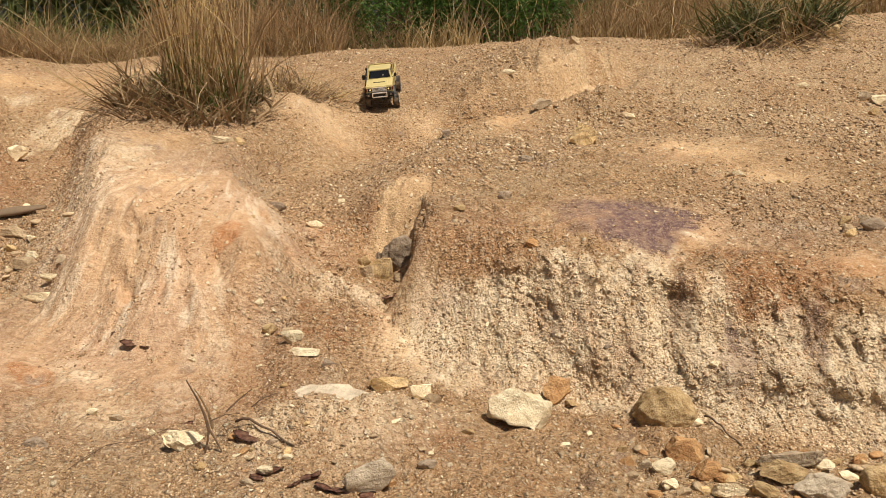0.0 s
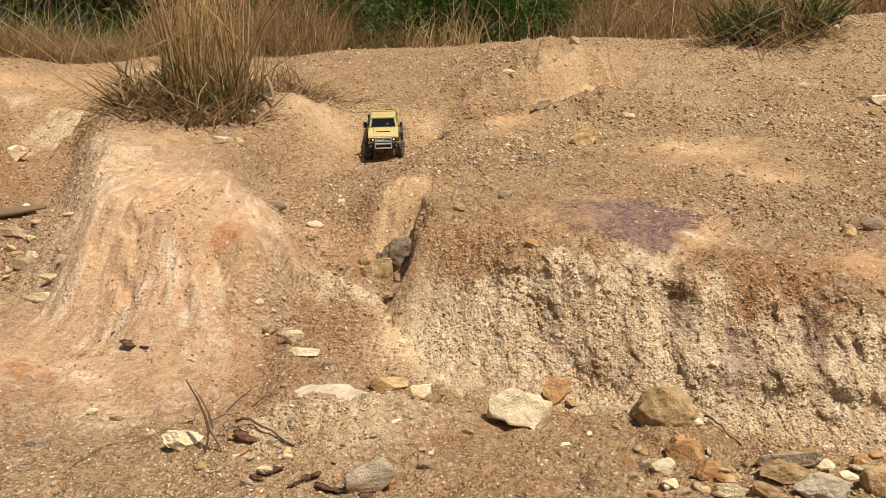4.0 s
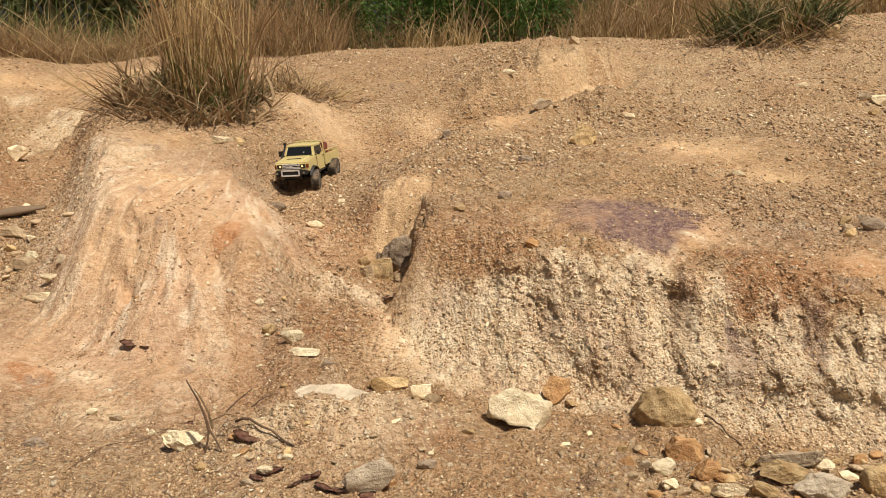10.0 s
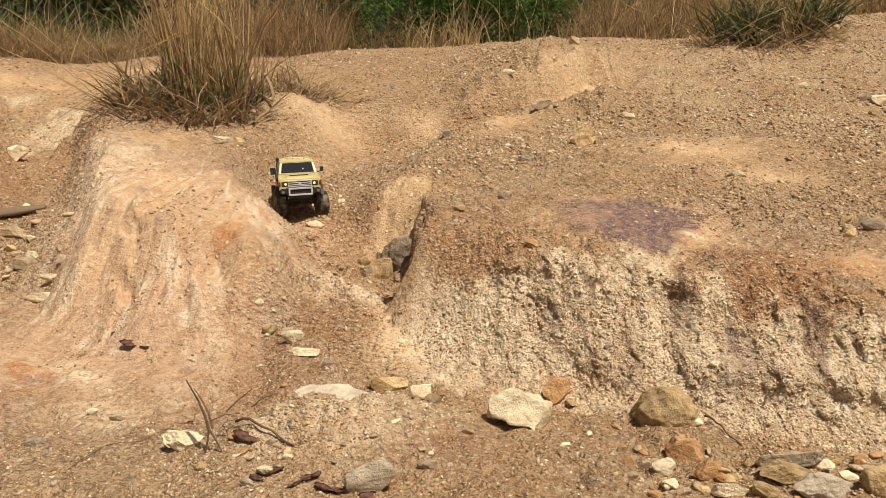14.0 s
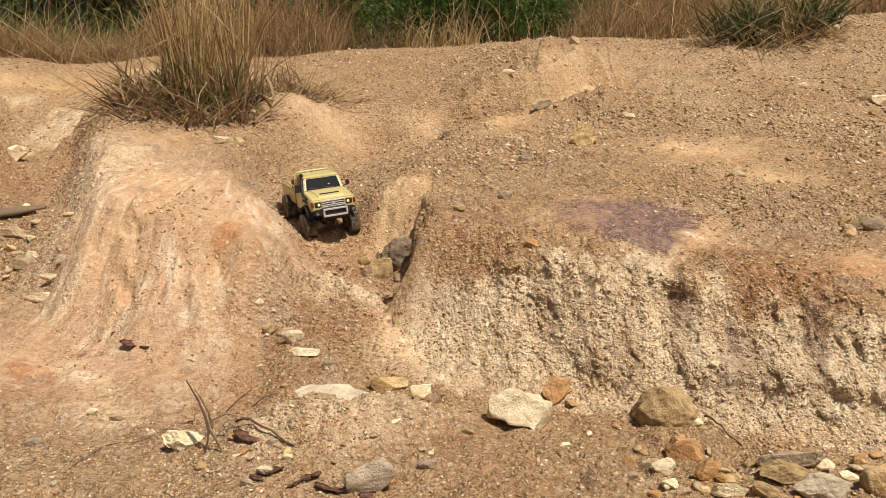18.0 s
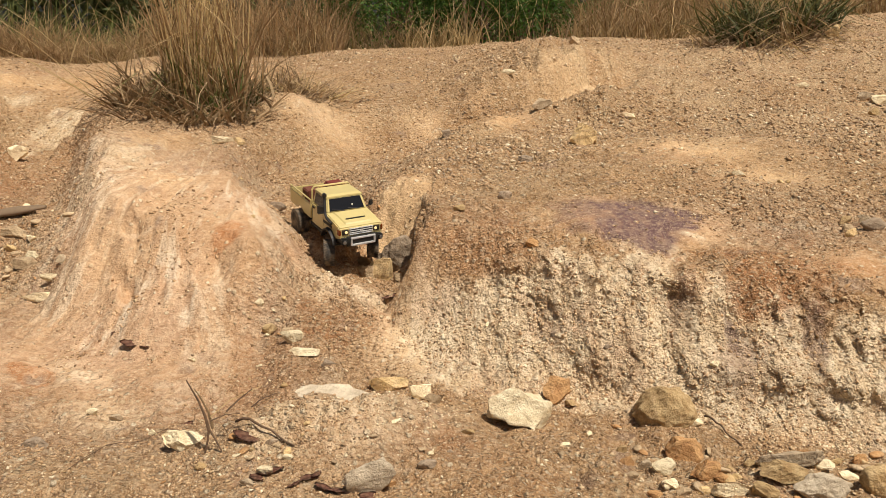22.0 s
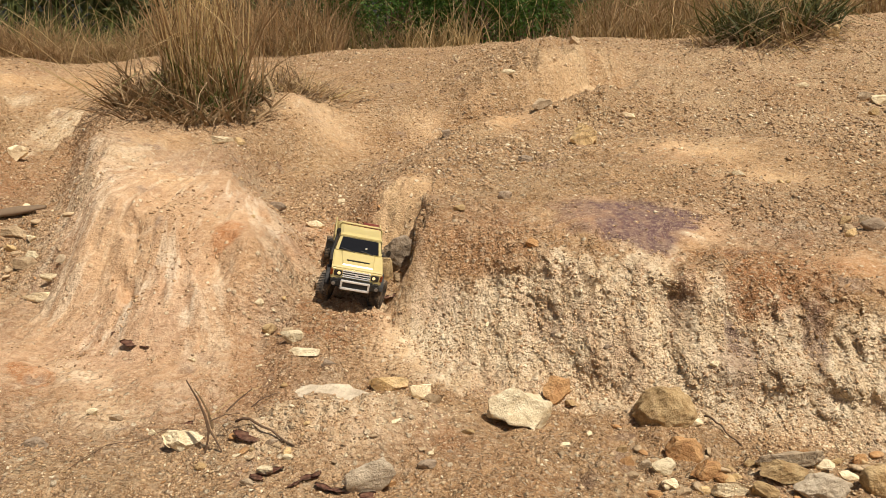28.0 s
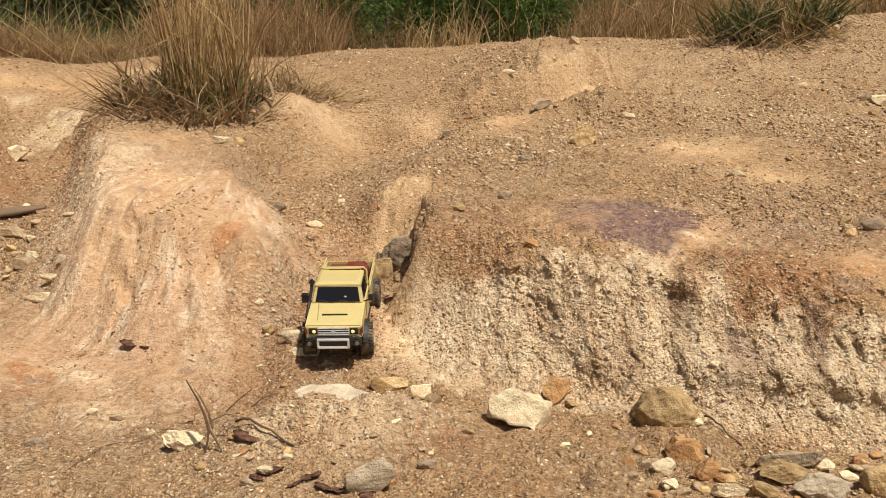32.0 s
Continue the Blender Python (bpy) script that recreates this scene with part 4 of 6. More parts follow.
def build_truck():
    truck = empty("model_pickup", Matrix())
    tagged(truck, "sand-yellow radio-controlled model pickup with black trim and big knobbly tyres", "toy truck")
    arch = 0.058
    # nose and doors: side outline with the front wheel arch cut in
    out = [(0.224, 0.098), (0.224, 0.138), (0.217, 0.1425), (0.165, 0.150), (0.108, 0.157), (-0.030, 0.158), (-0.030, 0.078), (0.070, 0.078)]
    out += arc(FRONT_X, 0.052, arch, 154, 42, 9) + [(0.205, 0.092)]
    part("body", slab(out, -0.083, 0.083, 0.0035), PAINT, truck)
    # bonnet: raised middle with an air slot
    part("bonnet", loft([[(0.208, -0.052, 0.1435), (0.208, 0.052, 0.1435), (0.112, 0.058, 0.157), (0.112, -0.058, 0.157)],
                         [(0.203, -0.047, 0.1485), (0.203, 0.047, 0.1485), (0.116, 0.054, 0.1605), (0.116, -0.054, 0.1605)]]), PAINT, truck)
    part("air_slot", box(0.176, 0.181, -0.038, 0.038, 0.150, 0.1555, 0.001), BLACK, truck)
    # cab
    belt, top = 0.157, 0.205
    lo = [(0.1085, -0.079, belt), (0.1085, 0.079, belt), (-0.029, 0.079, belt), (-0.029, -0.079, belt)]
    hi = [(0.0815, -0.069, top), (0.0815, 0.069, top), (-0.024, 0.069, top), (-0.024, -0.069, top)]
    bm = loft([lo, hi])
    bmesh.ops.bevel(bm, geom=list(bm.edges), offset=0.003, segments=2, affect="EDGES")
    part("cab", bm, PAINT, truck)
    roof = loft([[(0.084, -0.0705, top - 0.001), (0.084, 0.0705, top - 0.001), (-0.027, 0.0705, top - 0.001), (-0.027, -0.0705, top - 0.001)],
                 [(0.083, -0.070, top + 0.004), (0.083, 0.070, top + 0.004), (-0.026, 0.070, top + 0.004), (-0.026, -0.070, top + 0.004)],
                 [(0.070, -0.060, top + 0.0085), (0.070, 0.060, top + 0.0085), (-0.018, 0.060, top + 0.0085), (-0.018, -0.060, top + 0.0085)]])
    part("roof", roof, PAINT, truck)
    part("roof_rack", tube([(-0.020, -0.060, top + 0.006), (-0.020, -0.058, top + 0.014), (-0.020, 0.058, top + 0.014), (-0.020, 0.060, top + 0.006)], 0.0026, 6), PAINT, truck)
    for y in (-0.036, -0.012, 0.012, 0.036):
        part("rack_post", tube([(-0.020, y, top + 0.006), (-0.020, y, top + 0.014)], 0.002, 6), BLACK, truck)
    part("windscreen", pane(lo[0], lo[1], hi[1], hi[0], (0.065, 0.09), 0.0018, 0.004, (1, 0, 0.56)), GLASS, truck, "dark tinted windscreen")
    part("sticker", box(0.0985, 0.1012, 0.020, 0.027, 0.171, 0.178, 0.0005), CHROME, truck, "small white sticker on the windscreen")
    part("rear_window", pane(lo[2], lo[3], hi[3], hi[2], (0.12, 0.18), 0.0018, 0.004, (-1, 0, 0.1)), GLASS, truck)
    for s in (1, -1):
        f, r = (lo[1], lo[2]) if s > 0 else (lo[0], lo[3])
        ft, rt = (hi[1], hi[2]) if s > 0 else (hi[0], hi[3])
        part("side_window", pane(f, r, rt, ft, (0.13, 0.12), 0.0018, 0.004, (0, s, 0.2)), GLASS, truck, "dark side window")
        part("door_line", box(-0.0225, -0.0215, s * 0.0822, s * 0.0838, 0.088, 0.155, 0.0), BLACK, truck)
        part("door_line", box(0.0795, 0.0805, s * 0.0822, s * 0.0838, 0.100, 0.155, 0.0), BLACK, truck)
        part("door_handle", box(-0.016, 0.0, s * 0.083, s * 0.0865, 0.143, 0.147, 0.001), BLACK, truck)
        part("sill", box(-0.03, 0.078, s * 0.070, s * 0.086, 0.070, 0.080, 0.002), BLACK, truck)
        m = part("mirror", box(0.093, 0.100, s * 0.093, s * 0.108, 0.160, 0.182, 0.003), BLACK, truck, "black door mirror")
        part("mirror_arm", tube([(0.095, s * 0.078, 0.158), (0.096, s * 0.098, 0.164)], 0.0022, 6), BLACK, m)
        # flares over the front wheels
        rings = []
        for a in range(20, 176, 12):
            c, z = math.cos(radians(a)), math.sin(radians(a))
            rings.append([(FRONT_X + r * c, s * y, 0.050 + r * z) for r, y in ((0.0565, 0.080), (0.0565, 0.096), (0.0605, 0.096), (0.0635, 0.083))])
        part("wheel_flare", loft(rings), BLACK, truck, "black wheel arch flare")
        # lamps
        part("headlight", box(0.219, 0.2262, min(s * 0.0475, s * 0.0735), max(s * 0.0475, s * 0.0735), 0.1115, 0.1315, 0.002), BLACK, truck, "headlight with a lit lamp")
        lampb = ring_y([(0.0, 0.0056), (0.0025, 0.0046)], 16)
        for v in lampb.verts:
            v.co = Vector((0.2258 + v.co.y, s * 0.0570 + v.co.x, 0.1215 + v.co.z))
        part("lamp", lampb, LAMP, truck, "glowing round lamp")
        part("indicator", box(0.206, 0.2255, min(s * 0.0745, s * 0.0855), max(s * 0.0745, s * 0.0855), 0.1115, 0.1315, 0.002), AMBER, truck, "amber indicator lens")
        part("bumper_end", box(0.196, 0.243, min(s * 0.056, s * 0.080), max(s * 0.056, s * 0.080), 0.080, 0.104, 0.005), BLACK, truck)
        fog = ring_y([(0.0, 0.0065), (0.003, 0.006)], 14)
        for v in fog.verts:
            v.co = Vector((0.2425 + v.co.y, s * 0.070 + v.co.x, 0.091 + v.co.z))
        part("fog_lamp", fog, STEEL, truck)
    # grille
    part("grille", box(0.218, 0.2245, -0.0465, 0.0465, 0.1085, 0.1345, 0.002), BLACK, truck)
    for z in (0.1115, 0.1175, 0.1255, 0.1325):
        part("grille_bar", box(0.2235, 0.2285, -0.0455, 0.0455, z - 0.0018, z + 0.0018, 0.001), CHROME, truck)
    part("grille_badge", ring_y([(-0.001, 0.0058), (0.001, 0.0058)], 16), CHROME, truck).matrix_basis = pose(0.2285, 0, 0.1215, 0, 0, 90)
    part("bumper", box(0.214, 0.240, -0.060, 0.060, 0.078, 0.106, 0.004), BLACK, truck)
    for z in (0.0785, 0.1035):
        part("chrome_bar", box(0.240, 0.2475, -0.0475, 0.0475, z - 0.0035, z + 0.0035, 0.0015), CHROME, truck, "chrome bumper bar")
    for y in (-0.0445, 0.0445):
        part("chrome_upright", box(0.240, 0.2470, y - 0.0032, y + 0.0032, 0.0815, 0.1005, 0.001), CHROME, truck)
    part("skid_plate", loft([[(0.232, -0.05, 0.078), (0.232, 0.05, 0.078), (0.225, 0.05, 0.079), (0.225, -0.05, 0.079)],
                             [(0.205, -0.045, 0.058), (0.205, 0.045, 0.058), (0.200, 0.045, 0.060), (0.200, -0.045, 0.060)]]), BLACK, truck)
    # snorkel up the right-hand screen pillar
    part("snorkel", tube([(0.165, -0.087, 0.138), (0.125, -0.0885, 0.148), (0.107, -0.0875, 0.160), (0.088, -0.0800, 0.198), (0.083, -0.0785, 0.214)], 0.0052, 8), BLACK, truck, "black snorkel")
    part("snorkel_head", box(0.074, 0.092, -0.086, -0.071, 0.210, 0.226, 0.004), BLACK, truck)
    part("fender_stripe", box(0.085, 0.160, -0.0858, -0.0825, 0.118, 0.128, 0.001), BLACK, truck)
    # wipers
    for y0, y1 in ((-0.060, -0.012), (0.004, 0.052)):
        part("wiper", tube([(0.1135, y1, 0.160), (0.1085, (y0 + y1) / 2, 0.1645), (0.1065, y0, 0.1675)], 0.0013, 5), BLACK, truck)
    # load bed
    part("bed_floor", box(-0.246, -0.034, -0.082, 0.082, 0.103, 0.110, 0.001), WOOD, truck, "dark red-brown load bed floor")
    for s in (1, -1):
        o = [(-0.248, 0.092), (-0.248, 0.148), (-0.034, 0.148), (-0.034, 0.092)] + arc(REAR_X, 0.052, 0.056, 46, 134, 8)
        part("bed_side", slab(o, s * 0.083 - 0.003, s * 0.083 + 0.003, 0.0012), PAINT, truck)
        part("bed_rail", tube([(-0.036, s * 0.083, 0.163), (-0.247, s * 0.083, 0.163)], 0.0028, 6), PAINT, truck)
        for x in (-0.245, -0.175, -0.105, -0.038):
            part("rail_post", tube([(x, s * 0.083, 0.146), (x, s * 0.083, 0.163)], 0.0022, 6), PAINT, truck)
        part("tail_lamp", box(-0.2525, -0.2475, s * 0.066, s * 0.082, 0.098, 0.114, 0.001), AMBER, truck)
    part("tailgate", box(-0.251, -0.245, -0.0795, 0.0795, 0.104, 0.150, 0.0015), PAINT, truck)
    part("headboard", box(-0.041, -0.035, -0.0795, 0.0795, 0.104, 0.165, 0.0015), PAINT, truck)
    part("hoop", tube([(-0.040, -0.076, 0.150), (-0.040, -0.076, 0.203), (-0.040, -0.068, 0.213), (-0.040, 0.068, 0.213), (-0.040, 0.076, 0.203), (-0.040, 0.076, 0.150)], 0.0038, 8), PAINT, truck)
    for y in (-0.04, 0.0, 0.04):
        part("hoop_bar", tube([(-0.040, y, 0.160), (-0.040, y, 0.212)], 0.0022, 6), PAINT, truck)
    # load: two dark red boxes and a plank
    part("load_box", box(-0.125, -0.052, 0.004, 0.072, 0.110, 0.202, 0.006), RED, truck, "dark red box in the load bed")
    part("load_box", box(-0.185, -0.125, -0.060, 0.010, 0.110, 0.168, 0.004), WOOD, truck, "red-brown wooden crate")
    part("load_roll", tube([(-0.135, 0.045, 0.128), (-0.235, 0.050, 0.128)], 0.017, 12), RED, truck)
    # running gear
    for s in (1, -1):
        part("frame_rail", box(-0.240, 0.205, s * 0.032 - 0.005, s * 0.032 + 0.005, 0.072, 0.086, 0.002), BLACK, truck)
    for x in (FRONT_X, REAR_X):
        part("axle", tube([(x, -0.075, TYRE_R), (x, 0.075, TYRE_R)], 0.0075, 10), BLACK, truck)
        d = bmesh.new()
        bmesh.ops.create_icosphere(d, subdivisions=2, radius=0.018)
        for v in d.verts:
            v.co = Vector((x + v.co.x, v.co.y + 0.012, TYRE_R + v.co.z))
        part("axle_housing", d, BLACK, truck, "", True)
        for s in (1, -1):
            part("shock", tube([(x - 0.01, s * 0.052, 0.052), (x - 0.014, s * 0.046, 0.100)], 0.005, 8), BLACK, truck)
    part("gearbox", box(-0.03, 0.05, -0.022, 0.022, 0.058, 0.085, 0.004), BLACK, truck)
    part("fuel_tank", box(-0.110, -0.045, 0.040, 0.070, 0.066, 0.095, 0.005), BLACK, truck)
    wheels = [(x, s * TRACK, build_wheel(truck, "knobbly tyre on a grey steel rim")) for x in (FRONT_X, REAR_X) for s in (1, -1)]
    return truck, wheels


TRUCK, WHEELS = build_truck()
# ---- gravel: uncounted small stones lying on the slope ----
def rock_verts(seed, subdiv=1, flat=0.7, facet=0.25):
    bm = bmesh.new()
    bmesh.ops.create_icosphere(bm, subdivisions=subdiv, radius=1.0)
    vs = np.array([v.co[:] for v in bm.verts])
    fs = np.array([[v.index for v in f.verts] for f in bm.faces])
    bm.free()
    r = np.random.RandomState(seed)
    for k in range(5):
        d = r.normal(size=3)
        d /= np.linalg.norm(d)
        cut = r.uniform(0.35, 0.75)
        over = np.maximum(0, vs @ d - cut)
        vs = vs - over[:, None] * d * 0.9
    vs *= 1 + facet * 0.4 * r.uniform(-1, 1, (len(vs), 1))
    vs *= np.array([1.15, r.uniform(0.5, 0.9), flat * r.uniform(0.55, 1.0)])
    return vs, fs


def chip(seed, flat=0.75):
    """An angular chip of stone: a skewed double wedge, every corner knocked about."""
    r = np.random.RandomState(seed)
    vs = np.array([(1, 0, 0), (0, 1, 0), (-1, 0, 0), (0, -1, 0), (0.25, 0, 1), (0, 0, -1)], float)
    vs += r.uniform(-0.38, 0.38, vs.shape)
    vs *= np.array([1.15, r.uniform(0.6, 1.0), flat * r.uniform(0.55, 1.0)])
    fs = np.array([(0, 1, 4), (1, 2, 4), (2, 3, 4), (3, 0, 4), (1, 0, 5), (2, 1, 5), (3, 2, 5), (0, 3, 5)])
    return vs, fs


def scatter(count, seed, size_lo, size_hi, density, mat, power=2.5, near=1.35, far=7.2, left=-0.66, right=0.66):
    """Stones over the visible ground; density(x, y) is the chance that a place keeps one."""
    r = np.random.RandomState(seed)
    d = near * np.exp(r.uniform(0, 1, count * 6) * math.log(far / near))
    x = d * r.uniform(left, right, len(d))
    keep = r.uniform(0, 1, len(d)) < density(x, d)
    x, y = x[keep][:count], d[keep][:count]
    size = (size_lo + (size_hi - size_lo) * r.uniform(0, 1, len(x)) ** power) * (0.18 + 0.25 * np.minimum(y, 4.2) + 0.05 * np.maximum(y - 4.2, 0))
    z = height(x, y)
    x, y = weathered(x, y, z)
    shapes = [chip(900 + k) for k in range(14)]
    V, F, base = [], [], 0
    pick = r.randint(0, 14, len(x))
    for k, (sv, sf) in enumerate(shapes):
        ids = np.where(pick == k)[0]
        if not len(ids):
            continue
        a = r.uniform(0, 2 * np.pi, len(ids))
        t1, t2 = r.normal(0, 0.35, len(ids)), r.normal(0, 0.35, len(ids))
        c, s = np.cos(a), np.sin(a)
        p = sv[None] * size[ids][:, None, None]
        px, py, pz = p[..., 0], p[..., 1], p[..., 2]
        pz, px = pz + px * t1[:, None], px - pz * t1[:, None]
        pz, py = pz + py * t2[:, None], py - pz * t2[:, None]
        q = np.stack([px * c[:, None] - py * s[:, None] + x[ids][:, None], px * s[:, None] + py * c[:, None] + y[ids][:, None], pz + (z[ids] + size[ids] * 0.10)[:, None]], -1)
        V.append(q.reshape(-1, 3))
        F.append((sf[None] + (base + np.arange(len(ids)) * len(sv))[:, None, None]).reshape(-1, 3))
        base += len(ids) * len(sv)
    return np.concatenate(V), np.concatenate(F)


def stony_places(x, y):
    soil, _ = soil_masks(x, y)
    n = fbm(x * 4, y * 4, 3, 91)
    return np.clip(0.22 + 0.5 * ramp(-y, -1.80, -1.66) * ramp(x, 0.15, 0.45) + 0.65 * soil[2] + 0.55 * n - 0.75 * np.clip(smooth_clay(x, y), 0, 1) - 0.45 * soil[1], 0.03, 1)


def slope_places(x, y):
    n, k = fbm(x * 2.2, y * 2.2, 3, 95), fbm(x * 9, y * 9, 2, 97)
    ridge = blob(x, y, 0.6, 3.9, 0.9, 0.36, 58) + 0.6 * blob(x, y, 1.9, 4.2, 0.5, 0.9)
    return np.clip(0.01 + 0.5 * ridge + 0.35 * n + 0.2 * k - 1.1 * np.clip(smooth_clay(x, y), 0, 1), 0.015, 1)


def crumbly_places(x, y):
    n, k = fbm(x * 5, y * 5, 3, 99), np.clip(smooth_clay(x, y), 0, 1)
    bed = np.exp(-((x - gully_mid(y)) / 0.2) ** 2) * ramp(y, 2.0, 2.3) * ramp(-y, -4.6, -3.4)
    foot = np.exp(-((y - face_start(x) + 0.04) / 0.1) ** 2) * ramp(x, -0.4, 0.2)
    left = blob(x, y, -1.85, 3.1, 0.25, 0.7) + 0.6 * blob(x, y, -2.2, 4.0, 0.3, 0.5)
    brow = ramp(x, -0.05, 0.15) * np.exp(-((y - face_start(x) - 1.05 * face_width(x)) / 0.14) ** 2)
    return np.clip(0.9 * bed + 0.5 * foot + 0.7 * left + 0.8 * brow + 0.3 * n + 0.02 - 0.7 * k, 0.012, 1)


def crumb_places(x, y):
    n = fbm(x * 3.5, y * 3.5, 4, 185)
    upper = ramp(y, 2.6, 3.4) * ramp(x, -0.2, 0.3)
    return np.clip(0.35 - 0.22 * upper + 0.9 * n - 0.75 * np.clip(smooth_clay(x, y), 0, 1), 0.03, 1)


def pebble_places(x, y):
    ridge = blob(x, y, 0.5, 3.9, 0.9, 0.4, 58) + blob(x, y, 2.1, 4.0, 0.45, 1.1) + 0.7 * blob(x, y, 1.6, 5.4, 0.9, 0.5)
    return np.clip(0.02 + 0.3 * ridge + 0.25 * fbm(x * 3, y * 3, 3, 191) - 1.2 * np.clip(smooth_clay(x, y), 0, 1), 0.01, 1)


def bank_places(x, y):
    s = (y - face_start(x)) / face_width(x)
    return np.clip(ramp(s, -0.3, 0.1) * ramp(-s, -0.85, -0.55) * ramp(x, -0.05, 0.15) * (0.65 + 0.8 * fbm(x * 9, y * 7, 3, 183)) + 0.5 * blob(x, y, -0.28, 1.75, 0.22, 0.13, 6), 0.004, 1)


def build_gravel():
    for name, label, args in (("gravel", "mixed tan, cream and grey pebbles", (20000, 1, 0.0024, 0.0130, stony_places, GRAVEL, 5.5)),
                              ("slope_gravel", "mixed angular stones strewn thickly over the slope", (34000, 3, 0.0020, 0.0120, slope_places, GRAVEL, 5.0, 2.5, 6.8, -0.16, 0.66)),
                              ("earth_clods", "crumbled brown clods of earth", (30000, 5, 0.0018, 0.0100, crumbly_places, EARTH, 5.0)),
                              ("bank_chips", "pale chips and crumbs bedded in the bank", (13000, 7, 0.0018, 0.0080, bank_places, CHALK, 3.4, 1.6, 2.6, -0.1, 0.66)),
                              ("slope_crumbs", "flat crumbs of dry earth strewn over the slope", (30000, 9, 0.0030, 0.0095, crumb_places, EARTH, 2.2)),
                              ("slope_pebbles", "larger tan and grey pebbles lying on the slope", (2200, 11, 0.0050, 0.0170, pebble_places, GRAVEL, 2.6, 2.7, 6.6, -0.12, 0.62)),
                              ("pale_pebbles", "pale cream pebbles lying on the slope", (1500, 13, 0.0045, 0.0125, pebble_places, CHALK, 2.4, 2.7, 6.6, -0.2, 0.62)),
                              ("grit", "fine loose grit", (8000, 2, 0.0018, 0.0042, stony_places, GRAVEL, 1.6))):
        v, f = scatter(*args)
        tagged(new(name, mesh_arrays(name, v, f, args[5], False)), label, "gravel", kind="stuff")


build_gravel()
# ---- single stones, each where it lies ----
def rock(name, label, mat, x, y, wide, deep, tall, seed, sink=0.0):
    """An angular stone, wide, deep and tall in metres, sunk a little into the ground."""
    r = np.random.RandomState(seed * 7 + 3)
    bm = bmesh.new()
    bmesh.ops.create_icosphere(bm, subdivisions=5 if wide > 0.11 else 4 if wide > 0.06 else 3 if wide > 0.03 else 2, radius=1.0)
    round_ = name in ("boulder", "orange_stone", "slate_stone")
    vs = np.array([v.co[:] for v in bm.verts])
    for k in range(13 if round_ else 18):
        d = r.normal(size=3)
        d /= np.linalg.norm(d)
        cut = r.uniform(0.66, 0.90) if round_ else r.uniform(0.38, 0.75)
        vs = vs - np.maximum(0, vs @ d - cut)[:, None] * d
    bumps = noise2(vs[:, 0] * 2.1 + seed, vs[:, 1] * 2.1 + vs[:, 2] * 1.7, seed) + 0.5 * noise2(vs[:, 0] * 5 + vs[:, 2] * 3, vs[:, 1] * 5 + seed, seed)
    dents = np.array([noise.noise(Vector(p) * 2.6 + Vector((seed, 0, 0))) + 0.6 * noise.noise(Vector(p) * 6.0 + Vector((0, seed, 0))) for p in vs])
    vs = vs * (1 + 0.09 * bumps[:, None] + 0.10 * dents[:, None])
    vs[:, 2] = np.maximum(vs[:, 2], -0.75)
    span_ = vs.max(0) - vs.min(0)
    vs = vs / span_ * np.array([wide, deep, tall * 1.2])
    a = radians(r.uniform(-14, 14))
    c, s = math.cos(a), math.sin(a)
    for v, p in zip(bm.verts, vs):
        v.co = (p[0] * c - p[1] * s, p[0] * s + p[1] * c, p[2] - vs[:, 2].min())
    bm.normal_update()
    ob = put(name, bm, mat, None, label, round_)
    zs = height(np.array([x, x - wide * 0.3, x + wide * 0.3, x, x]), np.array([y, y, y, y - wide * 0.25, y + wide * 0.25]))
    ob.matrix_basis = pose(x, y, float(zs.mean()) - tall * 0.2 - sink, r.uniform(-6, 6), r.uniform(-8, 8), 0)
    tagged(ob, label, "stone", "single stones on the slope")
    return ob


rock("cream_rock", "pale cream angular rock lying before the bank", CREAM, 0.219, 1.830, 0.176, 0.085, 0.100, 1)
rock("rust_rock", "rust-brown block of earth behind the cream rock", RUST, 0.315, 1.943, 0.081, 0.042, 0.069, 2)
rock("boulder", "rounded brown boulder at the foot of the bank", BROWN, 0.571, 1.822, 0.165, 0.090, 0.100, 13)
rock("orange_stone", "rounded orange stone among rubble", RUST, 0.583, 1.665, 0.092, 0.037, 0.059, 4)
rock("rust_rock", "rusty brown stone among rubble", RUST, 0.611, 1.577, 0.069, 0.032, 0.051, 5)
rock("grey_stone", "pale grey-cream stone among rubble", CREAM, 0.514, 1.599, 0.063, 0.032, 0.041, 6)
rock("stone", "small orange-brown stone on bare earth", RUST, 0.442, 1.647, 0.040, 0.018, 0.023, 7)
rock("stone", "small grey-brown stone on bare earth", GREY, 0.479, 1.622, 0.037, 0.020, 0.025, 8)
rock("stone", "small cream stone on bare earth", CREAM, 0.515, 1.542, 0.042, 0.021, 0.027, 9)
rock("flat_rock", "flat grey-brown layered rock", GREY, 0.811, 1.617, 0.169, 0.037, 0.048, 10)
rock("flat_rock", "layered grey-brown rock on bare earth", BROWN, 0.786, 1.575, 0.137, 0.042, 0.055, 11)
rock("boulder", "rounded grey-tan boulder on bare earth", LIMESTONE, 0.852, 1.520, 0.136, 0.046, 0.059, 12)
rock("stone", "cream stone beside the flat rock", CREAM, 0.898, 1.620, 0.052, 0.021, 0.027, 13)
rock("boulder", "brown boulder among rubble", BROWN, 0.979, 1.538, 0.085, 0.051, 0.069, 14)
rock("white_stone", "whitish stone in the rubble", CREAM, 0.645, 1.521, 0.099, 0.030, 0.038, 15)
rock("stone", "tan-brown stone in the rubble", BROWN, 0.715, 1.501, 0.060, 0.030, 0.038, 16)
rock("stone", "small white chip beside the boulder", CREAM, 0.651, 1.795, 0.038, 0.018, 0.023, 17)
rock("stone", "small tan stone on bare earth", TAN, 0.433, 1.565, 0.031, 0.012, 0.015, 18)
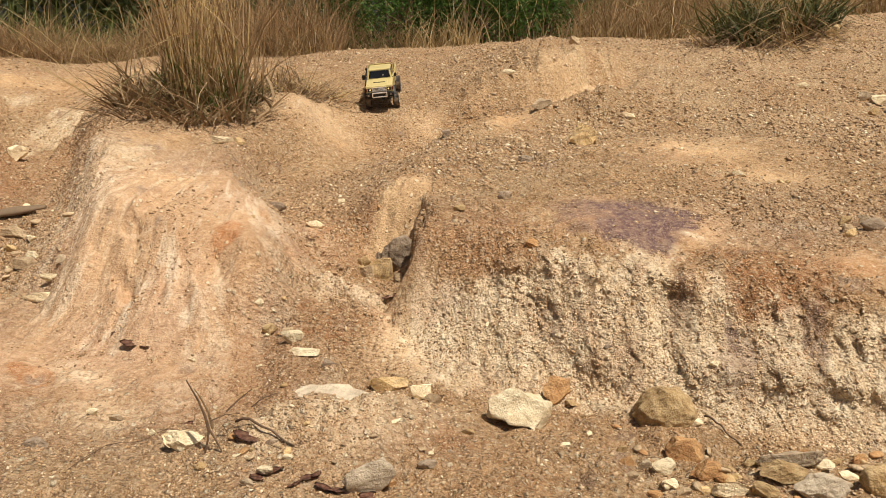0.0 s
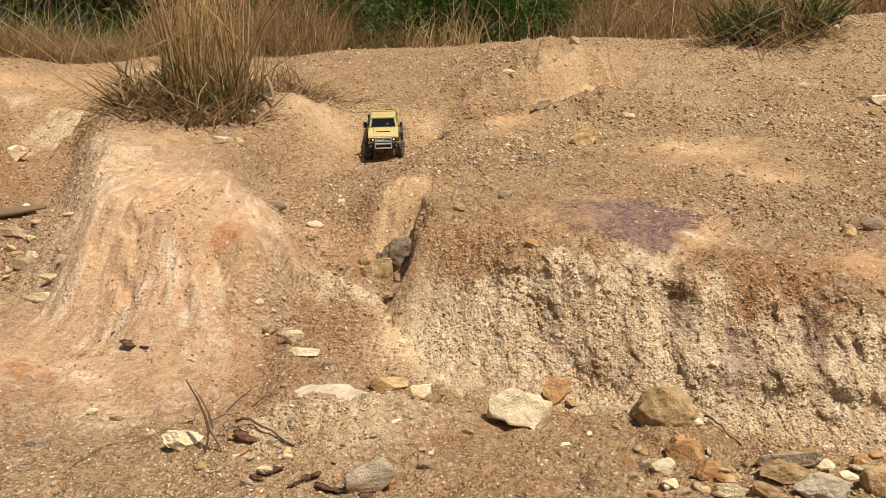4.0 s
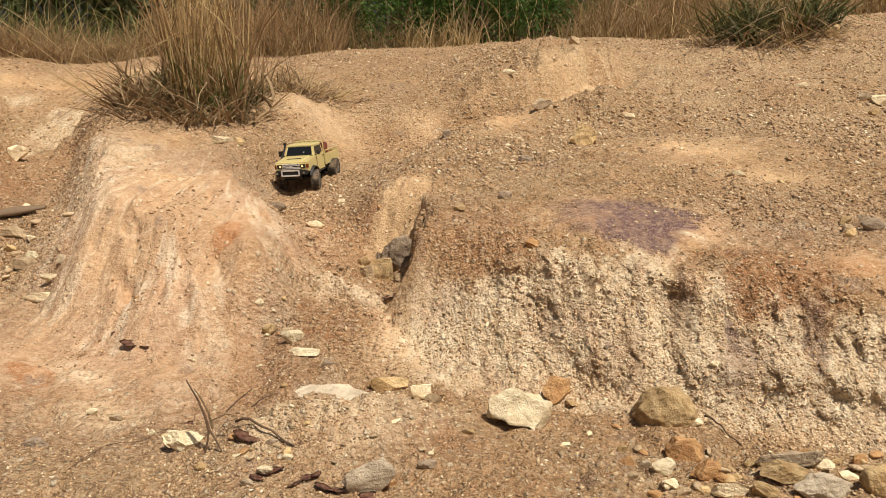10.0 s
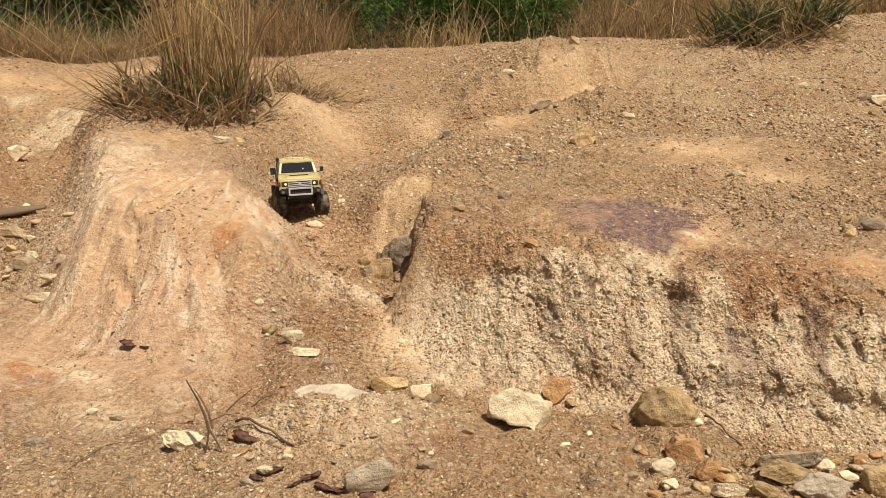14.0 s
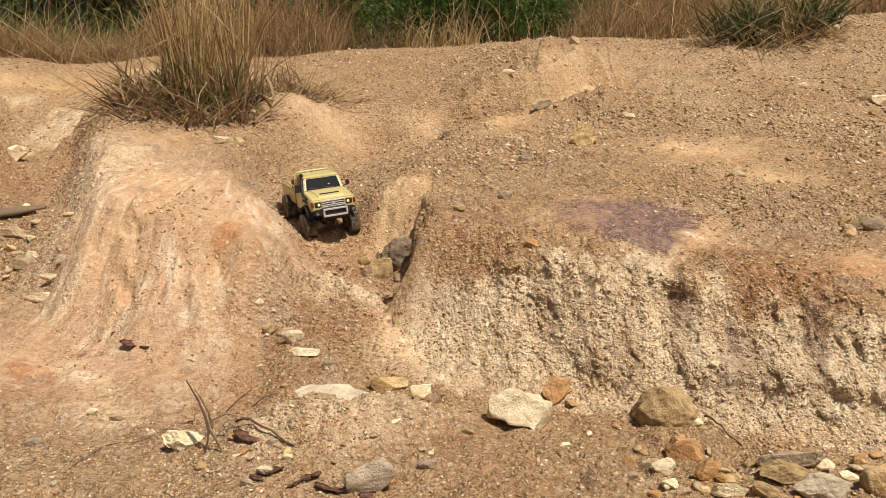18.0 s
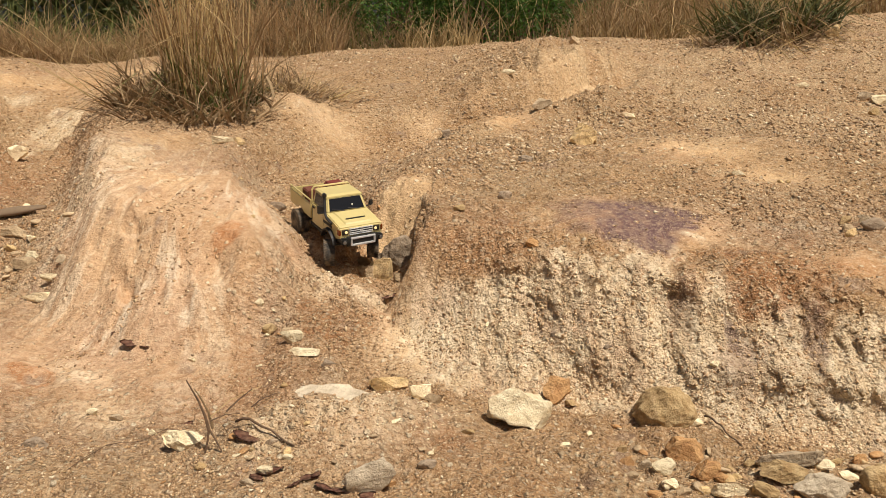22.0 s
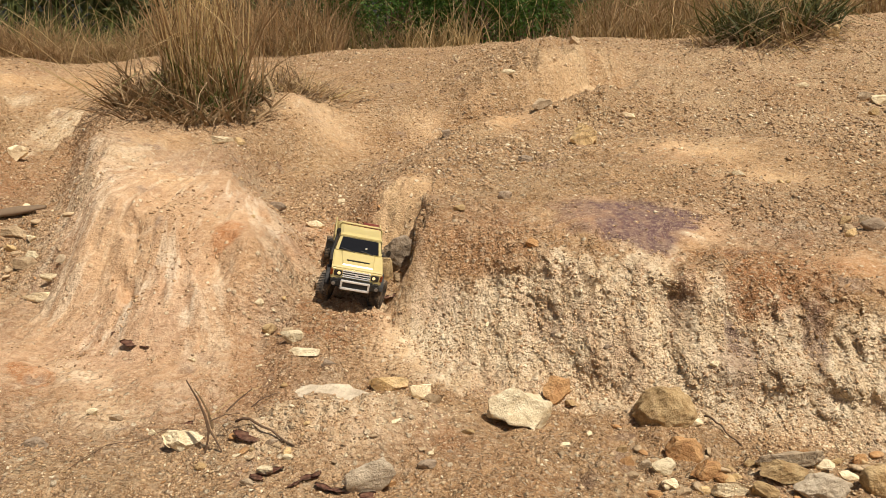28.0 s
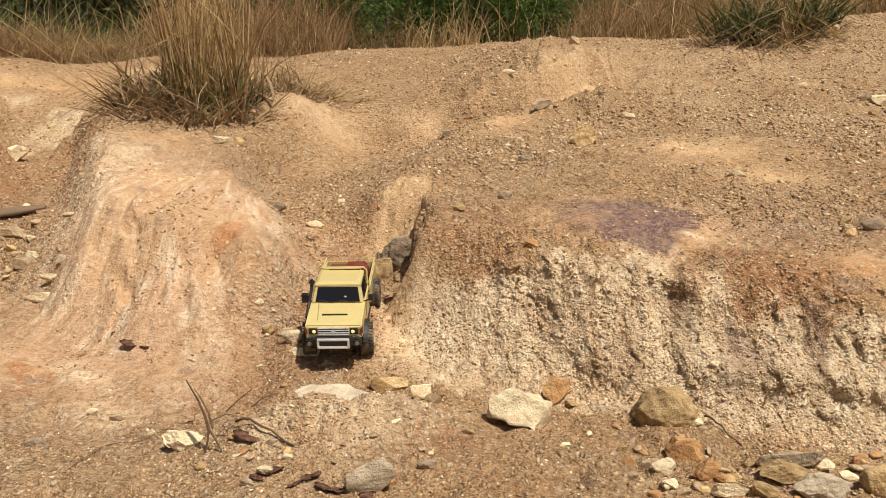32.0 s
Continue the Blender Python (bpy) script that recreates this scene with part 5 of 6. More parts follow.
rock("stone", "rusty stone on bare earth", RUST, 0.638, 1.569, 0.037, 0.018, 0.023, 19)
rock("stone", "brown stone on bare earth", BROWN, 0.732, 1.624, 0.033, 0.015, 0.019, 20)
rock("stone", "broken cream stone on bare earth", CREAM, 0.944, 1.592, 0.055, 0.017, 0.022, 21)
rock("stone", "ochre stone on bare earth", OCHRE, 0.948, 1.657, 0.041, 0.014, 0.018, 22)
rock("stone", "small rust stone on bare earth", RUST, 0.871, 1.668, 0.031, 0.012, 0.015, 23)
rock("stone", "tan stone in the rubble", TAN, 0.545, 1.518, 0.036, 0.015, 0.020, 24)
rock("stone", "ochre stone in the rubble", OCHRE, 0.586, 1.525, 0.031, 0.014, 0.018, 25)
rock("stone", "orange-brown stone in the rubble", RUST, 0.474, 1.512, 0.036, 0.014, 0.017, 26)
rock("stone", "rust stone below the bank", RUST, 1.004, 1.655, 0.038, 0.018, 0.023, 27)
rock("flat_stone", "flat ochre-brown stone on bare earth", OCHRE, -0.167, 2.036, 0.117, 0.031, 0.041, 28)
rock("stone", "grey-cream stone on bare earth", CREAM, -0.061, 1.948, 0.064, 0.034, 0.044, 29)
rock("stone", "tan stone on bare earth", TAN, -0.020, 1.883, 0.056, 0.025, 0.033, 30)
rock("stone", "small pale stone on bare earth", CREAM, -0.046, 1.773, 0.020, 0.009, 0.012, 31)
rock("grey_boulder", "cracked grey limestone rock", LIMESTONE, -0.146, 1.494, 0.120, 0.051, 0.081, 32)
rock("slate_stone", "dark slate-grey stone on bare earth", SLATE, -0.035, 1.569, 0.046, 0.015, 0.019, 33)
rock("yellow_block", "pale yellow rectangular stone block", CREAM, -0.638, 1.701, 0.115, 0.036, 0.046, 34)
rock("slate_stone", "blue-grey flat stone on bare earth", SLATE, -1.047, 1.773, 0.074, 0.021, 0.027, 35)
rock("cream_stone", "cream stone at the gully mouth", CREAM, -0.472, 2.258, 0.076, 0.029, 0.039, 36)
rock("flat_stone", "flat pale slab of stone at the gully mouth", CREAM, -0.425, 2.200, 0.128, 0.030, 0.032, 37, 0.012)
rock("stone", "ochre stone on bare earth", OCHRE, -0.565, 2.325, 0.049, 0.026, 0.035, 38)
rock("stone", "tan stone on bare earth", TAN, -0.501, 2.310, 0.045, 0.018, 0.025, 39)
rock("stone", "dark flat stone on bare earth", SLATE, -0.348, 2.148, 0.049, 0.013, 0.017, 40)
rock("stone", "cream pebble on the mound", CREAM, -0.598, 2.385, 0.034, 0.017, 0.023, 41)
rock("grey_rock", "dark grey angular rock in the gully", SLATE, -0.183, 2.783, 0.162, 0.066, 0.165, 42, 0.045)
rock("tan_rock", "tan rock in the gully", OCHRE, -0.229, 2.710, 0.096, 0.047, 0.110, 43, 0.025)
rock("stone", "brown-tan rock in the gully", TAN, -0.276, 2.723, 0.067, 0.034, 0.047, 44)
rock("stone", "brown stone in the gully", BROWN, -0.299, 2.810, 0.056, 0.027, 0.037, 45)
rock("stone", "small ochre pebble in the gully", OCHRE, -0.302, 2.757, 0.032, 0.017, 0.024, 46)
rock("stone", "tan stone in the gully", TAN, -0.163, 2.681, 0.046, 0.021, 0.028, 47)
rock("cream_stone", "cream stone above the gully", CREAM, -0.496, 2.949, 0.077, 0.022, 0.032, 49)
rock("slate_stone", "smooth slate-grey stone on the slope", SLATE, -0.724, 3.278, 0.086, 0.023, 0.034, 50)
rock("stone", "small cream stone on bare earth", CREAM, -0.453, 3.351, 0.036, 0.016, 0.023, 51)
rock("slate_stone", "dark round stone on the bank top", SLATE, 0.222, 2.722, 0.053, 0.022, 0.031, 52)
rock("stone", "ochre stone on the bank top", OCHRE, 0.061, 2.612, 0.043, 0.016, 0.023, 53)
rock("tan_stone", "pale ochre stone on the slope", OCHRE, 0.679, 3.606, 0.135, 0.075, 0.105, 54)
rock("slate_stone", "slate stone on the slope", SLATE, 0.354, 3.277, 0.069, 0.021, 0.032, 55)
rock("grey_slab", "grey slab in the hollow", GREY, 0.549, 4.413, 0.118, 0.041, 0.063, 56)
rock("flat_stone", "flat cream stone on the mound", CREAM, -1.083, 3.786, 0.111, 0.027, 0.041, 57)
rock("stone", "orange-tan stone on the mound", OCHRE, -1.011, 3.818, 0.064, 0.025, 0.038, 58)
rock("stone", "yellow stone on the slope", OCHRE, 1.298, 2.368, 0.045, 0.019, 0.027, 59)
rock("slate_stone", "slate-brown stone on the slope", SLATE, 1.384, 2.397, 0.079, 0.026, 0.037, 60)
rock("stone", "tan stone on the slope", TAN, 1.304, 2.405, 0.045, 0.020, 0.029, 61)
rock("stone", "brown stone on the slope", BROWN, 1.330, 2.479, 0.051, 0.018, 0.026, 62)
rock("stone", "grey stone on the slope", GREY, 1.385, 2.464, 0.047, 0.018, 0.027, 63)
rock("stone", "cream stone on the slope", CREAM, 2.652, 4.744, 0.120, 0.040, 0.062, 64)
rock("stone", "grey stone on the slope", GREY, 2.618, 4.844, 0.106, 0.035, 0.055, 65)
rock("stone", "ochre stone on the slope", OCHRE, 2.505, 4.506, 0.084, 0.028, 0.044, 66)
rock("stone", "tan stone on the crest", TAN, 0.919, 5.593, 0.083, 0.034, 0.054, 67)
rock("stone", "pale flat stone on the slope", CREAM, 0.426, 5.112, 0.091, 0.023, 0.037, 68)
rock("stone", "dark stone on the slope", SLATE, 0.017, 3.918, 0.049, 0.027, 0.041, 69)
rock("stone", "pale stone on the slope", CREAM, 1.045, 4.400, 0.074, 0.021, 0.032, 70)
rock("stone", "pale lump of stone by the gully", CREAM, -2.376, 4.262, 0.116, 0.054, 0.081, 71)
rock("stone", "flat pale stone on the slope", CREAM, 1.153, 2.992, 0.067, 0.016, 0.024, 72)
rock("stone", "flat pale stone on the slope", CREAM, 2.355, 5.115, 0.100, 0.023, 0.036, 73)
rock("stone", "ochre stone beside the grass", OCHRE, 2.929, 5.981, 0.147, 0.055, 0.089, 74)
rock("rust_lump", "rust-red lump of earth on the bank", RUST, 0.276, 2.291, 0.067, 0.020, 0.028, 75)
rock("flat_stone", "flat pale stone in the side gully", CREAM, -1.486, 2.681, 0.117, 0.025, 0.034, 76)
rock("stone", "tan stone in the side gully", TAN, -1.648, 2.877, 0.101, 0.034, 0.048, 77)
rock("stone", "tan stone in the side gully", TAN, -1.773, 3.077, 0.118, 0.033, 0.048, 78)
rock("stone", "cream stone in the side gully", CREAM, -1.456, 2.732, 0.071, 0.020, 0.029, 79)
rock("stone", "grey stone in the side gully", GREY, -1.424, 2.754, 0.070, 0.023, 0.033, 80)
rock("stone", "cream stone in the side gully", CREAM, -1.624, 2.920, 0.066, 0.022, 0.031, 81)
rock("stone", "ochre stone in the side gully", OCHRE, -1.751, 3.001, 0.063, 0.023, 0.032, 82)
rock("stone", "pale stone in the side gully", CREAM, -1.678, 3.023, 0.052, 0.019, 0.028, 83)
rock("white_stone", "white stone stuck in the bank", CREAM, 0.734, 1.914, 0.033, 0.020, 0.027, 84)
rock("stone", "grey stone on bare earth", GREY, -0.910, 1.947, 0.035, 0.015, 0.020, 85)
rock("stone", "pale stone on bare earth", CREAM, -0.980, 1.954, 0.035, 0.014, 0.019, 86)
rock("stone", "pale stone on bare earth", CREAM, -0.769, 1.833, 0.030, 0.012, 0.016, 87)
rock("stone", "pale stone on the clay", CREAM, -0.778, 2.208, 0.030, 0.010, 0.014, 88)
rock("stone", "slate chip in the bank", SLATE, 0.465, 2.020, 0.030, 0.014, 0.019, 89)
rock("stone", "slate chip in the bank", SLATE, 0.325, 2.108, 0.030, 0.013, 0.017, 90)
rock("stone", "pale stone in the bank", CREAM, 0.134, 2.184, 0.028, 0.013, 0.017, 91)
rock("stone", "brown stone at the foot of the bank", BROWN, 0.349, 1.931, 0.042, 0.014, 0.018, 92)
rock("stone", "flat brown stone on bare earth", BROWN, 0.064, 1.716, 0.037, 0.011, 0.014, 93)
rock("stone", "dark pebble on bare earth", SLATE, 0.017, 1.634, 0.017, 0.009, 0.011, 94)
rock("stone", "slate chip on bare earth", SLATE, -0.405, 1.630, 0.031, 0.010, 0.014, 95)
rock("stone", "grey-blue stone on bare earth", GREY, -0.428, 1.496, 0.037, 0.013, 0.017, 96)
rock("stone", "cream stone on bare earth", CREAM, -0.357, 1.584, 0.028, 0.012, 0.015, 97)
rock("stone", "pale stone under dead leaves", CREAM, -0.398, 1.531, 0.041, 0.018, 0.024, 98)
rock("stone", "rust-brown stone on bare earth", RUST, -0.118, 1.511, 0.040, 0.011, 0.015, 99)
rock("stone", "cream chip on bare earth", CREAM, 0.297, 1.678, 0.032, 0.011, 0.014, 100)
rock("stone", "brown chip on bare earth", BROWN, 0.441, 1.703, 0.030, 0.013, 0.017, 101)
rock("stone", "tan chip on bare earth", TAN, -0.204, 1.497, 0.032, 0.010, 0.012, 102)


rock("pale_outcrop", "whitish limestone breaking through the low hump", LIMESTONE, -0.265, 1.795, 0.25, 0.13, 0.028, 103, 0.012)


# loose stones by the handful: rubble at the foot of the bank, in the side gully, over the slope
def cobbles():
    r = np.random.RandomState(77)
    kinds = [("tan", TAN), ("cream", CREAM), ("grey-brown", GREY), ("ochre", OCHRE), ("brown", BROWN), ("rust-brown", RUST), ("tan", TAN), ("cream", CREAM)]
    bases = []
    for k, (word, mat) in enumerate(kinds):
        v, f = rock_verts(1200 + k, 2, 0.75, 0.12)
        bases.append((word, mesh_arrays("stone", v * 0.012, f, mat, False)))
    patches = ((26, -0.30, 1.68, 0.16, 0.07, 0.006, 0.017), (14, -0.42, 1.58, 0.08, 0.05, 0.006, 0.016), (16, -0.50, 2.42, 0.06, 0.16, 0.005, 0.014), (10, -0.40, 2.95, 0.15, 0.2, 0.006, 0.016), (48, 0.88, 1.61, 0.28, 0.08, 0.006, 0.024), (44, -1.78, 3.0, 0.17, 0.30, 0.008, 0.030), (10, 1.45, 2.95, 0.22, 0.22, 0.006, 0.016),
               (14, 1.1, 3.6, 0.8, 0.8, 0.006, 0.014), (10, 2.3, 4.4, 0.5, 0.8, 0.009, 0.022), (5, -0.32, 1.62, 0.22, 0.10, 0.005, 0.012), (6, -0.52, 2.35, 0.08, 0.16, 0.005, 0.013),
               (6, -0.45, 3.1, 0.3, 0.3, 0.005, 0.012), (6, 0.3, 3.9, 0.5, 0.4, 0.006, 0.013))
    for count, cx, cy, sx, sy, lo, hi in patches:
        x, y = r.normal(cx, sx, count), r.normal(cy, sy, count)
        z = height(x, y)
        for k in range(count):
            word, me = bases[r.randint(len(bases))]
            s = lo + (hi - lo) * r.uniform() ** 1.8
            ob = new("stone", me)
            ob.matrix_basis = pose(x[k], y[k], z[k] + s * 0.2, r.uniform(-20, 20), r.uniform(-20, 20), r.uniform(0, 360)) @ Matrix.Diagonal((s / 0.012, s / 0.012, s / 0.012, 1))
            tagged(ob, "small %s stone lying loose on the slope" % word, "stone", "loose stones on the slope")


cobbles()
# ---- plants ----
def blades(count, seed, roots, tall, lean, width, droop):
    """Thin bent grass blades from the given roots (x, y, z). Returns verts and quads."""
    r = np.random.RandomState(seed)
    seg = 5
    h, a, ln = r.uniform(*tall, count), r.uniform(0, 2 * np.pi, count), r.uniform(*lean, count)
    w, d = width * r.uniform(0.6, 1.4, count), r.uniform(*droop, count)
    twist = a + r.uniform(0.3, 1.6, count)
    side = np.stack([-np.sin(twist), np.cos(twist), np.zeros(count)], 1)
    kink = r.uniform(-0.3, 0.3, count)
    snap = np.where(r.uniform(0, 1, count) < 0.3, r.uniform(0.3, 0.8, count), 2.0)
    V = np.zeros((count, seg + 1, 2, 3))
    for j in range(seg + 1):
        u = j / seg
        out = ln * h * u + d * h * u * u * 0.6
        up = h * u * np.sqrt(np.maximum(0.05, 1 - np.minimum(0.95, ln * ln))) - d * h * u**3 * 0.55
        over = np.maximum(0, u - snap)
        out, up = out + over * h * 0.8, up - over * h * 1.1
        aa = a + kink * u * 3
        p = roots + np.stack([np.cos(aa) * out, np.sin(aa) * out, up], 1)
        ww = (w * (1 - 0.85 * u))[:, None]
        V[:, j, 0], V[:, j, 1] = p - side * ww, p + side * ww
    q = np.array([(2 * j, 2 * j + 1, 2 * j + 3, 2 * j + 2) for j in range(seg)])
    F = (q[None] + (np.arange(count) * (seg + 1) * 2)[:, None, None]).reshape(-1, 4)
    return V.reshape(-1, 3), F


def clump(label, cx, cy, radius, sets):
    z0 = ground_z(cx, cy)
    c = empty("grass_clump", pose(cx, cy, z0))
    tagged(c, label, "grass")
    for k, (name, mat, count, spread, tall, lean, width, droop, off) in enumerate(sets):
        r = np.random.RandomState(300 + k + int(abs(cx) * 10))
        # stems stand in small bunches
        bunch = np.arange(count) if name in ("fallen_straw", "dead_thatch") else r.randint(0, max(2, count // 14), count)
        rr, aa = radius * spread * np.sqrt(r.uniform(0, 1, count)), r.uniform(0, 2 * np.pi, count)
        x = (off[0] + rr * np.cos(aa))[bunch] + r.normal(0, radius * 0.06, count)
        y = (off[1] + rr * np.sin(aa) * 0.7)[bunch] + r.normal(0, radius * 0.06, count)
        roots = np.stack([x, y, height(x + cx, y + cy) - z0 - 0.005], 1)
        v, f = blades(count, 400 + k, roots, tall, lean, width, droop)
        # blades that would hang below their foot have broken off
        v = v.reshape(count, -1, 3)
        v = v[v[..., 2].min(1) > roots[:, 2] - 0.03]
        f, v = f[:len(v) * 5], v.reshape(-1, 3)
        ob = new(name, mesh_arrays(name, v, f, mat, True))
        ob.parent = c
    return c


clump("tall clump of dry and green grass on the slope", -1.40, 4.50, 0.36, [
    ("green_blade_tuft", GREEN, 190, 0.50, (0.15, 0.58), (0.0, 0.40), 0.0070, (0.1, 0.8), (0.12, -0.08)),
    ("dark_blade_tuft", DARK_GREEN, 200, 0.65, (0.12, 0.42), (0.1, 0.75), 0.0065, (0.2, 1.0), (0.14, -0.06)),
    ("dry_blade_tuft", DRY, 200, 0.85, (0.45, 1.40), (0.0, 0.18), 0.0042, (0.0, 0.3), (0.06, 0.0)),
    ("russet_blade_tuft", RUSSET, 240, 0.95, (0.30, 1.25), (0.0, 0.28), 0.0056, (0.0, 0.6), (0.02, 0.02)),
    ("brown_blade_tuft", THATCH, 330, 1.1, (0.15, 0.55), (0.05, 0.6), 0.0070, (0.2, 1.1), (-0.05, 0.0)),
    ("dead_thatch", THATCH, 520, 1.25, (0.12, 0.42), (0.6, 0.95), 0.0090, (0.1, 0.6), (-0.02, -0.06)),
    ("pale_thatch", RUSSET, 300, 1.15, (0.12, 0.42), (0.6, 0.95), 0.0085, (0.1, 0.6), (-0.06, -0.08)),
    ("fallen_straw", THATCH, 120, 0.75, (0.14, 0.34), (0.8, 0.97), 0.0070, (0.0, 0.25), (0.50, 0.50)),
    ("fallen_dry_straw", DRY, 130, 0.6, (0.14, 0.34), (0.8, 0.97), 0.0060, (0.0, 0.25), (0.55, 0.55))])
clump("small tuft of dry brown grass", -1.02, 5.05, 0.14, [
    ("dry_blade_tuft", THATCH, 90, 1.0, (0.12, 0.4), (0.1, 0.6), 0.0036, (0.0, 0.6), (0.0, 0.0)),
    ("fallen_straw", THATCH, 60, 1.4, (0.15, 0.4), (0.7, 0.97), 0.0046, (0.2, 0.6), (0.05, -0.05))])
clump("clump of dark green grass with dead blades at its foot", 2.62, 6.30, 0.40, [
    ("green_blade_tuft", DARK_GREEN, 480, 1.1, (0.2, 0.62), (0.05, 0.8), 0.0120, (0.1, 0.9), (0.0, 0.0)),
    ("pale_blade_tuft", GREEN, 90, 0.9, (0.2, 0.6), (0.1, 0.8), 0.0075, (0.1, 0.9), (0.0, 0.0)),
    ("dry_blade_tuft", DRY, 60, 0.9, (0.3, 0.9), (0.1, 0.6), 0.005, (0.0, 0.6), (0.0, 0.0)),
    ("dead_blade_tuft", THATCH, 150, 0.7, (0.25, 0.60), (0.2, 0.9), 0.0105, (0.5, 1.0), (-0.02, -0.12)),
    ("fallen_blade", THATCH, 40, 0.5, (0.3, 0.6), (0.75, 0.95), 0.0085, (0.5, 0.9), (-0.42, -0.12)),
    ("dead_thatch", THATCH, 300, 1.1, (0.12, 0.40), (0.6, 0.97), 0.0090, (0.4, 1.0), (-0.08, -0.10)),
    ("fallen_straw", DRY, 60, 1.7, (0.3, 0.8), (0.8, 0.98), 0.005, (0.2, 0.5), (-0.1, -0.15))])


def far_grass():
    for k, (name, mat, count, lo, hi, tall) in enumerate((("dry_grass_field", FAR_DRY, 9000, 7.3, 8.6, (0.15, 0.62)), ("brown_grass_field", THATCH, 3500, 7.4, 8.8, (0.15, 0.6)), ("green_grass_field", GREEN, 2500, 8.2, 9.8, (0.3, 1.2)), ("tall_dry_stems", DRY, 700, 7.6, 9.5, (0.5, 1.4)), ("russet_grass_field", RUSSET, 11000, 7.45, 8.7, (0.25, 1.15)))):
        r = np.random.RandomState(140 + k)
        x, y = r.uniform(-6.5, 7.0, count * 8), r.uniform(lo, hi, count * 8)
        gap = np.where((x > -1.0) & (x < 1.5), 3.0 if name == "russet_grass_field" else 0.3, 0.0) - 0.4 * (name == "russet_grass_field")
        ok = r.uniform(0, 1, len(x)) < 0.45 + 0.7 * noise2(x * 1.3, y * 1.3, 130 + k) - gap
        x, y = x[ok][:count], y[ok][:count]
        v, f = blades(len(x), 41 + k, np.stack([x, y, height(x, y, False) - 0.02], 1), tall, (0.0, 0.6), 0.0052, (0.0, 0.9))
        if name == "russet_grass_field":
            low = height(v[:, 0], v[:, 1], False)
            v[:, 2] = low + (v[:, 2] - low) * (1 - 0.5 * ramp(-v[:, 0], 2.3, 3.2))
        tagged(new(name, mesh_arrays(name, v, f, mat, True)), ("dense tall dry straw-coloured grass behind the crest", "dead brown grass stems behind the crest", "green grass among the dry stems", "tall thin dry stems above the grass", "dense russet-brown dry grass standing behind the crest")[k], "grass", kind="stuff")


far_grass()


def leaf_cloud(count, seed, cx, cy, cz, rx, ry, rz, size):
    r = np.random.RandomState(seed)
    lobes = r.normal(0, 0.55, (14, 3))
    pick = r.randint(0, 14, count)
    p = lobes[pick] + r.normal(0, 0.24, (count, 3))
    p = p * np.array([rx, ry, rz]) + np.array([cx, cy, cz])
    p[:, 2] = np.maximum(p[:, 2], 0.05)
    a = r.normal(size=(count, 3))
    a /= np.linalg.norm(a, axis=1)[:, None]
    b = np.cross(a, r.normal(size=(count, 3)))
    b /= np.linalg.norm(b, axis=1)[:, None]
    s = size * r.uniform(0.6, 1.3, (count, 1))
    V = np.stack([p - a * s, p + b * s * 0.42, p + a * s, p - b * s * 0.42], 1).reshape(-1, 3)
    F = np.arange(count * 4).reshape(-1, 4)
    return V, F


def bush(label, x, y, w, h, leaves, seed, mat, size=0.045):
    z = ground_z(x, y)
    t = empty("bush", pose(x, y, z))
    tagged(t, label, "bush")
    r = random.Random(seed)
    bm = bmesh.new()
    for k in range(7):
        a, ln = r.uniform(0, 6.28), r.uniform(0.5, 0.9)
        tube([(0.1 * math.cos(a), 0.1 * math.sin(a), -0.05), (0.2 * w * math.cos(a), 0.2 * w * math.sin(a), h * 0.4), (0.5 * w * math.cos(a), 0.4 * w * math.sin(a), h * ln)], 0.018, 5, bm, 0.35)
    part("trunk", bm, BARK, t)
    v, f = leaf_cloud(leaves, seed, 0, 0, h * 0.52, w * 0.75, w * 0.5, h * 0.42, size)
    ob = new("crown", mesh_arrays("crown", v, f, mat, False))
    ob.parent = t


for _k, (_x, _y, _w, _h) in enumerate([(-0.45, 8.5, 0.8, 1.5), (0.35, 8.3, 0.8, 1.6), (1.05, 8.6, 0.8, 1.5), (2.1, 9.6, 0.9, 1.6)]):
    bush("dense bright green leafy bush behind the crest", _x, _y, _w, _h, 8000, 60 + _k, LEAF, 0.024)
for _k, (_x, _y, _w, _h) in enumerate([(-5.0, 10.2, 1.3, 2.4), (-3.6, 10.6, 1.3, 2.2), (-2.2, 10.4, 1.3, 2.4), (-0.8, 11.4, 1.3, 2.4), (0.8, 11.0, 1.3, 2.4), (2.3, 11.2, 1.3, 2.4), (3.6, 10.6, 1.3, 2.2), (5.0, 10.8, 1.4, 2.4), (6.6, 11.0, 1.4, 2.4), (-6.6, 10.8, 1.4, 2.4)]):
    bush("dull green thicket in the distance", _x, _y, _w, _h, 5000, 80 + _k, LEAF_DULL, 0.07)
# ---- litter: dead leaves, sticks, a dead stem, bark ----
LEAVES = [0]


